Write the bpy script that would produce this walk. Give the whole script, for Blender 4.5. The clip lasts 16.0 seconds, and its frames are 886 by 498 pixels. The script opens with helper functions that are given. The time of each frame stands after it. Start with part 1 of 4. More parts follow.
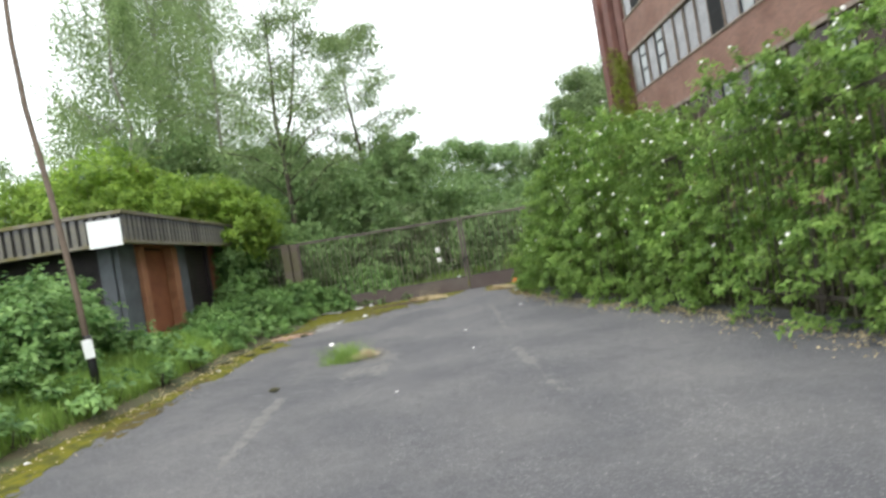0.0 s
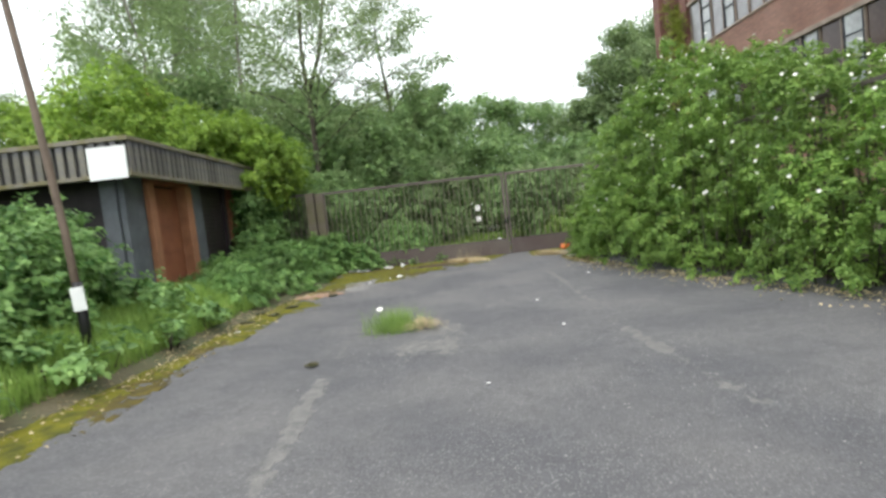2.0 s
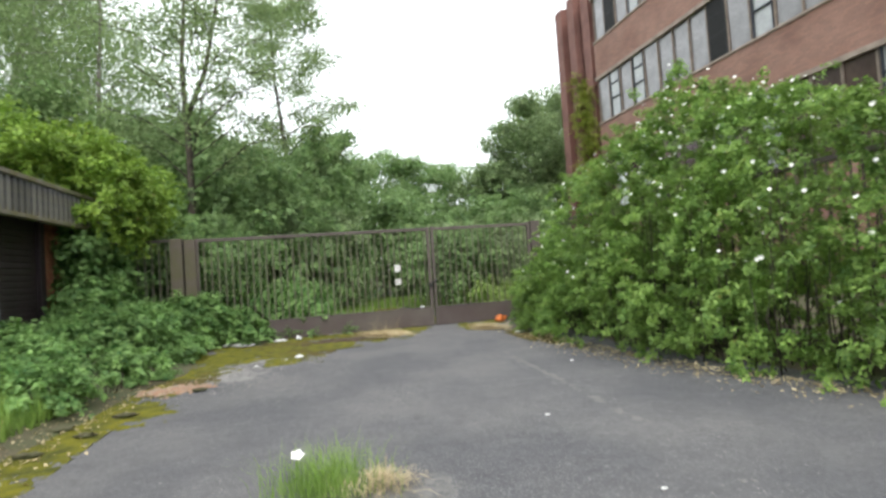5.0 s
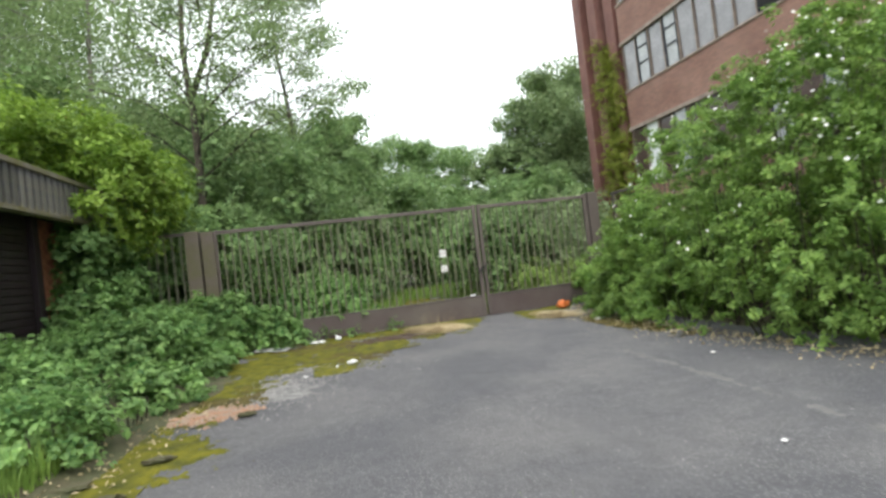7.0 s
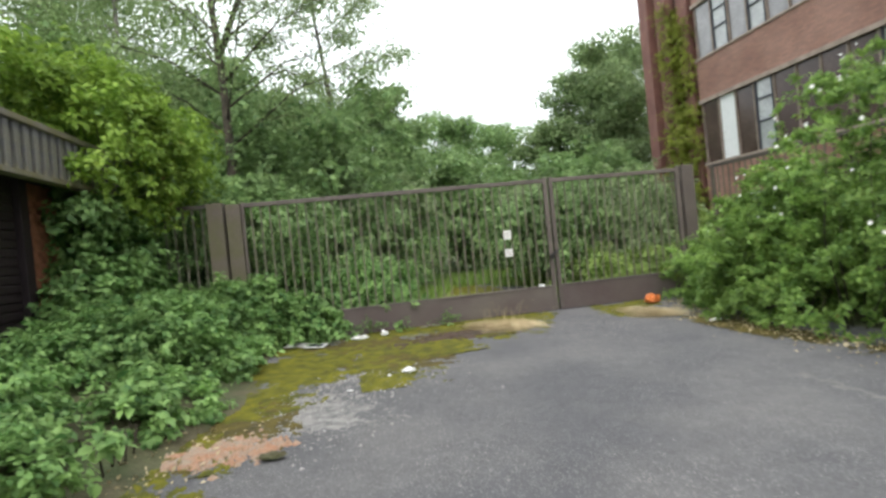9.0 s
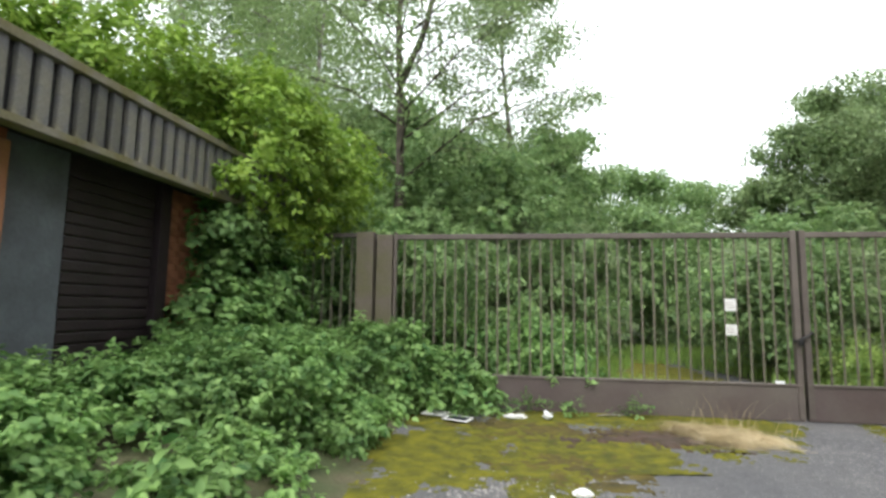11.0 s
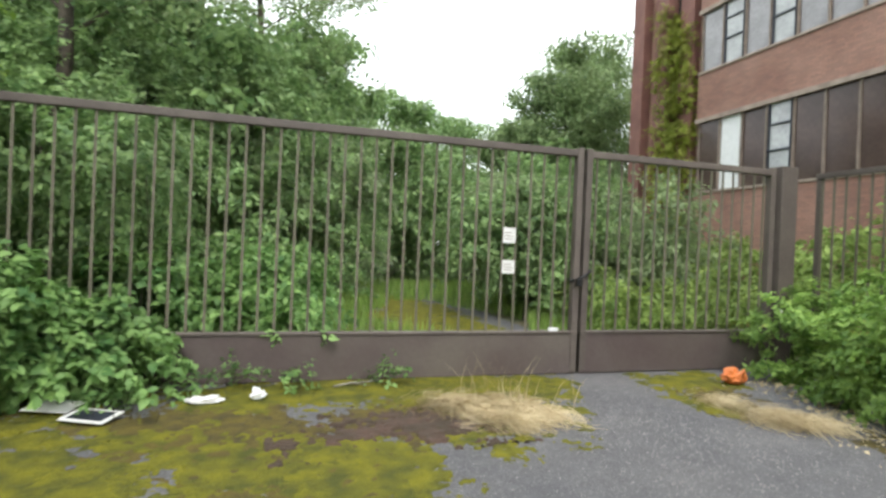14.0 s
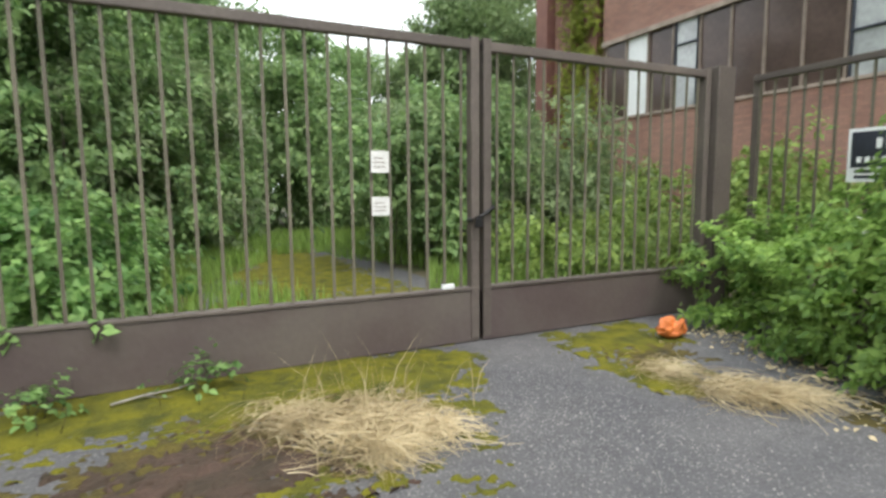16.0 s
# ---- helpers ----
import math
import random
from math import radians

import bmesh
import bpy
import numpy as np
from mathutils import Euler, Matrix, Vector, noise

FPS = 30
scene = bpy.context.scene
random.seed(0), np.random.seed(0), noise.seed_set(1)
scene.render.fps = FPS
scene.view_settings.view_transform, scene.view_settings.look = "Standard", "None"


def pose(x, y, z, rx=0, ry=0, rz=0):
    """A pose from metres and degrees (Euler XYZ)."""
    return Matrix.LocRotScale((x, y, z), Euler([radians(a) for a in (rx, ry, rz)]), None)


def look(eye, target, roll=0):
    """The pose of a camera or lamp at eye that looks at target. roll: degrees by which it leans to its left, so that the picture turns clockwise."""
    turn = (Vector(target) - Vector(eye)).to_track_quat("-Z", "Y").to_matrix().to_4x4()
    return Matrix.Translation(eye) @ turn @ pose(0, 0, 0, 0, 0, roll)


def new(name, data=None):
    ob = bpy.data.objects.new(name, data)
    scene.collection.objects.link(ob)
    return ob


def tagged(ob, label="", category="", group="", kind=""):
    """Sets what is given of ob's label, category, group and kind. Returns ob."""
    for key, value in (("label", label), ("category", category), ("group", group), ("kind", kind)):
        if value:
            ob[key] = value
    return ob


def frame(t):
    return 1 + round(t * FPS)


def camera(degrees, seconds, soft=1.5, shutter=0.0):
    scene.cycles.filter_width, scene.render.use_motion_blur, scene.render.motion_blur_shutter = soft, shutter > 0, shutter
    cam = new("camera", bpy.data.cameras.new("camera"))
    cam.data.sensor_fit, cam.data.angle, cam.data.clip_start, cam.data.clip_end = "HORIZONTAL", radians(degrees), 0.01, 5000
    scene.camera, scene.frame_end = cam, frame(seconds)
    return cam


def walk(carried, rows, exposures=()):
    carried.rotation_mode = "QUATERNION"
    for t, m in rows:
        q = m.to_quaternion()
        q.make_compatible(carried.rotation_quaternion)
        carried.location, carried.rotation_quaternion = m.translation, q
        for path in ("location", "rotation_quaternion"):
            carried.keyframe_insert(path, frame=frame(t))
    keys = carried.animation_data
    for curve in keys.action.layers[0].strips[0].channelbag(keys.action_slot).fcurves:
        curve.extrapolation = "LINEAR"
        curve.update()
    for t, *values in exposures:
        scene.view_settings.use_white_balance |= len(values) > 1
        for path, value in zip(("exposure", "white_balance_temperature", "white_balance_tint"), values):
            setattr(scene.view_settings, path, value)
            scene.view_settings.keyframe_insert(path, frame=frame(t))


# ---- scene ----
cam = camera(78.9, 16.0, soft=2.9, shutter=0.5)
METRES, EYE, TILT, LEAN, TURN = 14.0, 1.38, 1.45, 0.0, -1.7
ROWS = [
    (0.0, 0.0, 0.0, 0.0, -0.24, -1.47, 9.35),
    (0.5, -0.018, 0.0208, 0.0002, -0.09, -3.54, 11.57),
    (1.0, -0.0289, 0.0528, -0.003, 5.31, -2.84, 8.6),
    (1.5, -0.0426, 0.081, -0.0026, 5.01, -2.46, 10.79),
    (2.0, -0.0575, 0.1134, -0.0099, 1.17, -5.05, 6.45),
    (2.5, -0.0618, 0.1482, -0.0103, 1.29, -5.45, 4.72),
    (3.0, -0.0813, 0.1837, -0.0087, -7.93, -4.92, 5.16),
    (3.5, -0.0864, 0.2157, -0.0094, -7.81, -3.61, 5.55),
    (6.0, -0.1388, 0.375, -0.0153, -14.75, 1.66, 4.35),
    (6.5, -0.1552, 0.401, -0.0145, -17.78, -0.35, 7.3),
    (7.0, -0.1581, 0.4328, -0.0172, -11.02, -0.52, 6.52),
    (7.5, -0.1616, 0.4625, -0.0142, -11.15, 0.68, 6.94),
    (8.0, -0.1693, 0.4951, -0.02, -13.16, 0.4, 4.82),
    (8.5, -0.1711, 0.5247, -0.0192, -7.8, -0.11, 6.46),
    (9.0, -0.1747, 0.5578, -0.019, -7.62, -1.86, 5.51),
    (9.5, -0.1742, 0.5886, -0.0217, -0.76, 0.15, 2.56),
    (12.0, -0.1793, 0.7364, -0.0258, 10.89, 5.76, -0.76),
    (12.5, -0.1754, 0.7607, -0.0243, 6.67, 4.7, -3.56),
    (13.0, -0.1699, 0.7895, -0.0303, 2.63, 1.39, -0.96),
    (13.5, -0.1603, 0.8137, -0.0305, 0.21, -1.85, -2.97),
    (14.0, -0.1512, 0.8439, -0.0314, -14.7, -1.66, -2.74),
    (14.5, -0.1371, 0.8639, -0.0335, -11.49, -2.06, -0.35),
    (15.0, -0.1228, 0.8924, -0.0363, -17.03, -4.12, -2.6),
    (15.5, -0.109, 0.9141, -0.0378, -24.12, -4.98, -0.57),
    (16.0, -0.0921, 0.9352, -0.0388, -23.85, -7.41, -0.15),
]
walk(cam, [(t, pose(0, 0, EYE, TILT, LEAN, TURN) @ pose(METRES * x, METRES * y, METRES * z, 90 + pitch, roll, yaw)) for t, x, y, z, yaw, pitch, roll in ROWS],
     exposures=((0.0, 0.22), (3.5, 0.22), (6.0, 0.25), (9.5, 0.25), (12.0, 0.45), (14.0, 0.42), (16.0, 0.38)))

# ---- light ----
scene.view_settings.exposure = 0.0
world = bpy.data.worlds.new("overcast_sky")
scene.world = world
world.use_nodes = True
wn, wl = world.node_tree.nodes, world.node_tree.links
sky = wn.new("ShaderNodeTexSky")
sky.sky_type, sky.sun_disc = "NISHITA", False
SUN_EL, SUN_ROT = radians(52), radians(200)
sky.sun_elevation, sky.sun_rotation = SUN_EL, SUN_ROT
sky.dust_density, sky.air_density = 4.0, 1.0
cloud = wn.new("ShaderNodeMix")
cloud.data_type = "RGBA"
cloud.inputs["Factor"].default_value = 0.85
cloud.inputs["B"].default_value = (14.6, 15.2, 15.6, 1)
wl.new(sky.outputs["Color"], cloud.inputs["A"])
bg = wn["Background"]
bg.inputs["Strength"].default_value = 0.135
wl.new(cloud.outputs["Result"], bg.inputs["Color"])
sun_data = bpy.data.lights.new("sun", "SUN")
sun_data.energy, sun_data.angle, sun_data.color = 1.5, radians(22), (1.0, 0.96, 0.9)
sun = new("sun", sun_data)
sun.matrix_world = look((0, -10, 40), (0, -10 + 40 * math.cos(SUN_EL) / math.sin(SUN_EL) * 0.9, 0))

# ---- materials ----
rng = np.random.default_rng(7)


def material(name, color, rough=0.8, metal=0.0, vary=0.25, scale=6.0, fine=60.0, bump=0.2, color2=None, spec=0.4, piece=0.0):
    """A surface with stains at one scale and grain at another."""
    m = bpy.data.materials.new(name)
    m.use_nodes = True
    n, l = m.node_tree.nodes, m.node_tree.links
    b = n["Principled BSDF"]
    b.inputs["Roughness"].default_value, b.inputs["Metallic"].default_value = rough, metal
    b.inputs["Specular IOR Level"].default_value = spec
    co = n.new("ShaderNodeTexCoord")
    big, small = n.new("ShaderNodeTexNoise"), n.new("ShaderNodeTexNoise")
    big.inputs["Scale"].default_value, small.inputs["Scale"].default_value = scale, fine
    big.inputs["Detail"].default_value = 5
    for x in (big, small):
        l.new(co.outputs["Object"], x.inputs["Vector"])
    mix = n.new("ShaderNodeMix")
    mix.data_type = "RGBA"
    c2 = color2 or tuple(c * (1 - 1.6 * vary) for c in color)
    mix.inputs["A"].default_value, mix.inputs["B"].default_value = (*color, 1), (*c2, 1)
    ramp = n.new("ShaderNodeMapRange")
    ramp.inputs["From Min"].default_value, ramp.inputs["From Max"].default_value = 0.38, 0.66
    l.new(big.outputs["Fac"], ramp.inputs["Value"])
    l.new(ramp.outputs["Result"], mix.inputs["Factor"])
    hsv = n.new("ShaderNodeHueSaturation")
    val = n.new("ShaderNodeMapRange")
    val.inputs["To Min"].default_value, val.inputs["To Max"].default_value = 1 - vary, 1 + vary
    l.new(small.outputs["Fac"], val.inputs["Value"])
    l.new(val.outputs["Result"], hsv.inputs["Value"])
    l.new(mix.outputs["Result"], hsv.inputs["Color"])
    out = hsv
    if piece:
        info, pm, h2 = n.new("ShaderNodeObjectInfo"), n.new("ShaderNodeMapRange"), n.new("ShaderNodeHueSaturation")
        pm.inputs["To Min"].default_value, pm.inputs["To Max"].default_value = 1 - piece, 1 + piece
        l.new(info.outputs["Random"], pm.inputs["Value"])
        l.new(pm.outputs["Result"], h2.inputs["Value"])
        l.new(out.outputs["Color"], h2.inputs["Color"])
        out = h2
    l.new(out.outputs["Color"], b.inputs["Base Color"])
    bp = n.new("ShaderNodeBump")
    bp.inputs["Strength"].default_value, bp.inputs["Distance"].default_value = bump, 0.02
    l.new(small.outputs["Fac"], bp.inputs["Height"])
    l.new(bp.outputs["Normal"], b.inputs["Normal"])
    return m


def leaf_material(name, dark, light, dry=None, rough=0.55, through_light=0.42):
    """Leaves: each island its own tone between dark and light, a few dry; light comes through."""
    m = bpy.data.materials.new(name)
    m.use_nodes = True
    n, l = m.node_tree.nodes, m.node_tree.links
    b = n["Principled BSDF"]
    geo, ramp = n.new("ShaderNodeNewGeometry"), n.new("ShaderNodeValToRGB")
    e = ramp.color_ramp.elements
    e[0].color, e[1].color = (*dark, 1), (*light, 1)
    e[1].position = 0.93
    if dry:
        x = e.new(0.98)
        x.color = (*dry, 1)
    spray, add, sm = n.new("ShaderNodeTexNoise"), n.new("ShaderNodeMath"), n.new("ShaderNodeMapRange")
    spray.inputs["Scale"].default_value, spray.inputs["Detail"].default_value = 3.2, 3
    sm.inputs["From Min"].default_value, sm.inputs["From Max"].default_value = 0.3, 0.7
    sm.inputs["To Min"].default_value, sm.inputs["To Max"].default_value = -0.15, 0.45
    add.operation = "MULTIPLY_ADD"
    add.inputs[1].default_value = 0.62
    add.use_clamp = True
    l.new(geo.outputs["Random Per Island"], add.inputs[0])
    l.new(spray.outputs["Fac"], sm.inputs["Value"])
    l.new(sm.outputs["Result"], add.inputs[2])
    l.new(add.outputs[0], ramp.inputs["Fac"])
    co, patch, hsv, val = n.new("ShaderNodeTexCoord"), n.new("ShaderNodeTexNoise"), n.new("ShaderNodeHueSaturation"), n.new("ShaderNodeMapRange")
    patch.inputs["Scale"].default_value = 0.7
    l.new(co.outputs["Object"], patch.inputs["Vector"])
    l.new(co.outputs["Object"], spray.inputs["Vector"])
    val.inputs["From Min"].default_value, val.inputs["From Max"].default_value = 0.3, 0.7
    val.inputs["To Min"].default_value, val.inputs["To Max"].default_value = 0.75, 1.25
    l.new(patch.outputs["Fac"], val.inputs["Value"])
    l.new(val.outputs["Result"], hsv.inputs["Value"])
    l.new(ramp.outputs["Color"], hsv.inputs["Color"])
    b.inputs["Roughness"].default_value, b.inputs["Specular IOR Level"].default_value = rough, 0.35
    l.new(hsv.outputs["Color"], b.inputs["Base Color"])
    tr, mx = n.new("ShaderNodeBsdfTranslucent"), n.new("ShaderNodeMixShader")
    mx.inputs["Fac"].default_value = through_light
    l.new(hsv.outputs["Color"], tr.inputs["Color"])
    l.new(b.outputs["BSDF"], mx.inputs[1])
    l.new(tr.outputs["BSDF"], mx.inputs[2])
    l.new(mx.outputs["Shader"], n["Material Output"].inputs["Surface"])
    return m


def asphalt_material():
    """Old asphalt: grey with paler worn lanes, fine stones, dark patches, and moss that creeps in from its left edge and the gate."""
    m = material("asphalt", (0.093, 0.093, 0.10), rough=0.85, vary=0.5, scale=0.7, fine=85, bump=0.8, color2=(0.14, 0.137, 0.138))
    n, l = m.node_tree.nodes, m.node_tree.links
    b = n["Principled BSDF"]
    base = b.inputs["Base Color"].links[0].from_socket
    co = n.new("ShaderNodeTexCoord")
    # pale grit
    grit = n.new("ShaderNodeTexVoronoi")
    grit.inputs["Scale"].default_value = 52
    l.new(co.outputs["Object"], grit.inputs["Vector"])
    gr = n.new("ShaderNodeMapRange")
    gr.inputs["From Min"].default_value, gr.inputs["From Max"].default_value = 0.34, 0.12
    l.new(grit.outputs["Distance"], gr.inputs["Value"])
    gpatch = n.new("ShaderNodeTexNoise")
    gpatch.inputs["Scale"].default_value, gpatch.inputs["Detail"].default_value = 0.9, 6
    l.new(co.outputs["Object"], gpatch.inputs["Vector"])
    gm = n.new("ShaderNodeMapRange")
    gm.inputs["From Min"].default_value, gm.inputs["From Max"].default_value = 0.22, 0.72
    l.new(gpatch.outputs["Fac"], gm.inputs["Value"])
    mul = n.new("ShaderNodeMath")
    mul.operation = "MULTIPLY"
    l.new(gr.outputs["Result"], mul.inputs[0])
    l.new(gm.outputs["Result"], mul.inputs[1])
    mixg = n.new("ShaderNodeMix")
    mixg.data_type = "RGBA"
    mixg.inputs["B"].default_value = (0.33, 0.322, 0.31, 1)
    l.new(mul.outputs[0], mixg.inputs["Factor"])
    l.new(base, mixg.inputs["A"])
    mid, mm, hv = n.new("ShaderNodeTexNoise"), n.new("ShaderNodeMapRange"), n.new("ShaderNodeHueSaturation")
    mid.inputs["Scale"].default_value, mid.inputs["Detail"].default_value, mid.inputs["Roughness"].default_value = 6.0, 12, 0.8
    l.new(co.outputs["Object"], mid.inputs["Vector"])
    mm.inputs["From Min"].default_value, mm.inputs["From Max"].default_value = 0.3, 0.7
    mm.inputs["To Min"].default_value, mm.inputs["To Max"].default_value = 0.8, 1.2
    l.new(mid.outputs["Fac"], mm.inputs["Value"])
    l.new(mm.outputs["Result"], hv.inputs["Value"])
    l.new(mixg.outputs["Result"], hv.inputs["Color"])
    l.new(hv.outputs["Color"], b.inputs["Base Color"])
    return m


ASPHALT = asphalt_material()
SOIL = material("soil", (0.10, 0.085, 0.05), vary=0.4, scale=2, fine=30, bump=0.6, color2=(0.06, 0.075, 0.03))
MOSS = material("moss", (0.172, 0.162, 0.02), vary=0.5, scale=5.0, fine=70, bump=1.0, color2=(0.075, 0.082, 0.022), spec=0.1)
MOSS_BROWN = material("brown_moss", (0.13, 0.105, 0.03), vary=0.5, scale=6.0, fine=70, bump=1.0, color2=(0.07, 0.06, 0.03), spec=0.1)
WORN = material("worn_asphalt", (0.185, 0.18, 0.172), vary=0.4, scale=9, fine=70, bump=0.7, color2=(0.12, 0.118, 0.117))
LEAF_MOULD = material("leaf_mould", (0.075, 0.045, 0.032), vary=0.5, scale=5, fine=40, bump=0.8, color2=(0.045, 0.032, 0.02))
GRIT = material("pale_grit", (0.26, 0.25, 0.24), vary=0.45, scale=9, fine=50, bump=0.7, color2=(0.12, 0.12, 0.12))
BRICK_CRUMB = material("crushed_brick", (0.34, 0.19, 0.12), vary=0.35, scale=8, fine=60, bump=0.6, color2=(0.28, 0.24, 0.19))
GATE_PAINT = material("brown_gate_paint", (0.095, 0.078, 0.07), rough=0.6, vary=0.22, scale=2.2, fine=35, bump=0.15, color2=(0.125, 0.105, 0.09), piece=0.12)
BAR_PAINT = material("faded_bar_paint", (0.15, 0.132, 0.10), rough=0.65, vary=0.25, scale=2.2, fine=35, bump=0.15, color2=(0.115, 0.11, 0.075), piece=0.15)
KICK_PAINT = material("kick_plate_paint", (0.09, 0.067, 0.065), rough=0.55, vary=0.12, scale=1.4, fine=25, bump=0.1, color2=(0.125, 0.105, 0.093))
CONCRETE_POST = material("brown_post", (0.12, 0.098, 0.083), vary=0.25, scale=3, fine=40, bump=0.3, color2=(0.10, 0.095, 0.05))
FASCIA = material("weathered_fascia", (0.115, 0.115, 0.12), vary=0.3, scale=3, fine=40, bump=0.3, color2=(0.20, 0.185, 0.12), piece=0.25)
# darker copy of the fascia grey: shade between the ribs put into colour
FASCIA_SHADE = material("fascia_groove_shade", (0.04, 0.04, 0.042), vary=0.3, scale=3, fine=30)
FASCIA_RIM = material("fascia_rim", (0.20, 0.185, 0.15), vary=0.3, scale=3, fine=40, color2=(0.15, 0.135, 0.06))
DARK = material("dark_timber", (0.028, 0.024, 0.026), vary=0.3, scale=4, fine=40)
RUST = material("rust_brown_door", (0.27, 0.10, 0.045), rough=0.75, vary=0.2, scale=2.5, fine=30, bump=0.2, color2=(0.20, 0.07, 0.035))
RUST_PALE = material("rusty_frame", (0.36, 0.165, 0.085), rough=0.75, vary=0.2, scale=3, fine=40)
BLUE_GREY = material("blue_grey_panel", (0.115, 0.13, 0.145), rough=0.6, vary=0.2, scale=3, fine=30)
SHUTTER = material("dark_purple_brown_slats", (0.028, 0.019, 0.022), rough=0.5, vary=0.25, scale=3, fine=40)
PINK_BRICK = material("orange_brick", (0.36, 0.15, 0.085), vary=0.25, scale=6, fine=50, bump=0.4, piece=0.2)
WHITE = material("white_paint", (0.78, 0.8, 0.8), rough=0.5, vary=0.05, scale=5, fine=40, bump=0.05)
PAPER = material("white_paper", (0.75, 0.75, 0.73), rough=0.7, vary=0.08, scale=20, fine=80, bump=0.1)
PRINT = material("dark_print", (0.03, 0.035, 0.05), rough=0.5, vary=0.2)
POLE_METAL = material("pole_brown", (0.16, 0.12, 0.09), rough=0.6, vary=0.2, scale=5, fine=40)
BLACK = material("black_plastic", (0.015, 0.015, 0.016), rough=0.45, vary=0.2)
ORANGE = material("orange_plastic", (0.62, 0.18, 0.045), rough=0.45, vary=0.15, scale=14, fine=60, bump=0.2)
BARK = material("bark", (0.09, 0.075, 0.055), vary=0.4, scale=8, fine=40, bump=0.7)
PALE_BARK = material("pale_bark", (0.30, 0.28, 0.25), vary=0.4, scale=6, fine=30, bump=0.4, color2=(0.10, 0.09, 0.08))
LINTEL = material("concrete_lintel", (0.36, 0.29, 0.24), vary=0.2, scale=3, fine=30)
MULLION = material("mullion_paint", (0.24, 0.19, 0.155), vary=0.2, scale=3, fine=30)
PIER = material("dark_red_pier", (0.235, 0.115, 0.095), vary=0.25, scale=1.2, fine=30, color2=(0.17, 0.082, 0.07))
STRAW = leaf_material("straw", (0.36, 0.28, 0.15), (0.68, 0.58, 0.38), rough=0.7, through_light=0.2)
PETAL = material("white_petal", (0.8, 0.8, 0.74), rough=0.6, vary=0.05)
HEDGE_LEAF = leaf_material("rose_leaf", (0.092, 0.19, 0.042), (0.36, 0.53, 0.13), dry=(0.30, 0.26, 0.08))
BRAMBLE_LEAF = leaf_material("bramble_leaf", (0.07, 0.17, 0.05), (0.32, 0.50, 0.165))
ROOF_LEAF = leaf_material("roof_shrub_leaf", (0.11, 0.21, 0.03), (0.36, 0.51, 0.09), dry=(0.40, 0.26, 0.12))
SCRUB_LEAF = leaf_material("scrub_leaf", (0.10, 0.192, 0.073), (0.345, 0.49, 0.195))
GREY_LEAF = leaf_material("willow_leaf", (0.14, 0.205, 0.10), (0.37, 0.47, 0.23))
TREE_LEAF = leaf_material("tree_leaf", (0.11, 0.185, 0.075), (0.35, 0.46, 0.21))
PALE_LEAF = leaf_material("birch_leaf", (0.135, 0.215, 0.085), (0.36, 0.47, 0.21))
IVY_LEAF = leaf_material("ivy_leaf", (0.16, 0.21, 0.03), (0.42, 0.46, 0.09))
WEED_LEAF = leaf_material("wall_weed_leaf", (0.11, 0.185, 0.045), (0.32, 0.43, 0.11))
GRASS_BLADE = leaf_material("grass_blade", (0.13, 0.23, 0.045), (0.34, 0.50, 0.12), dry=(0.42, 0.36, 0.16))


def brick_material():
    """Red-brown brickwork, courses of 75 mm, streaked with soot."""
    m = material("red_brown_brick", (0.325, 0.195, 0.155), vary=0.22, scale=0.8, fine=20, bump=0.1, color2=(0.25, 0.142, 0.112))
    n, l = m.node_tree.nodes, m.node_tree.links
    b = n["Principled BSDF"]
    base = b.inputs["Base Color"].links[0].from_socket
    co, sw, br = n.new("ShaderNodeTexCoord"), n.new("ShaderNodeVectorRotate"), n.new("ShaderNodeTexBrick")
    sw.inputs["Axis"].default_value, sw.inputs["Angle"].default_value = (1, 1, 1), radians(-120)
    l.new(co.outputs["Object"], sw.inputs["Vector"])
    l.new(sw.outputs["Vector"], br.inputs["Vector"])
    br.inputs["Scale"].default_value = 1.0
    br.inputs["Brick Width"].default_value, br.inputs["Row Height"].default_value, br.inputs["Mortar Size"].default_value = 0.225, 0.075, 0.006
    br.inputs["Mortar"].default_value = (0.84, 0.83, 0.82, 1)
    br.inputs["Color1"].default_value, br.inputs["Color2"].default_value = (0.85, 0.85, 0.85, 1), (1.12, 1.05, 1.0, 1)
    mu = n.new("ShaderNodeMix")
    mu.data_type, mu.blend_type = "RGBA", "MULTIPLY"
    mu.inputs["Factor"].default_value = 1.0
    l.new(base, mu.inputs["A"])
    l.new(br.outputs["Color"], mu.inputs["B"])
    l.new(mu.outputs["Result"], b.inputs["Base Color"])
    return m


BRICK = brick_material()
# distance haze is mixed into the woods' blue-green colour
HILL = material("hazed_far_woods", (0.13, 0.17, 0.18), vary=0.25, scale=0.03, fine=0.2)


def glass_material(name, tint, rough):
    """Old window glass before a dark or pale inside; a tint can also hold sky sheen."""
    m = material(name, tint, rough=rough, vary=0.25, scale=1.1, fine=8, bump=0.03, spec=0.9)
    return m


DARK_PANE = glass_material("dark_glass", (0.085, 0.058, 0.05), 0.16)
DARK_PANE.node_tree.nodes["Principled BSDF"].inputs["Specular IOR Level"].default_value = 0.35
# upper panes: the grey sheen of reflected sky is put into the tint
SHEEN_PANE = glass_material("sky_sheen_glass", (0.24, 0.235, 0.24), 0.2)
PALE_PANE = glass_material("pale_glass", (0.40, 0.42, 0.42), 0.15)
# near-black colour that stands in for shade in rooms and recesses
DEEP_SHADE = material("deep_shade", (0.012, 0.012, 0.012), vary=0.2)


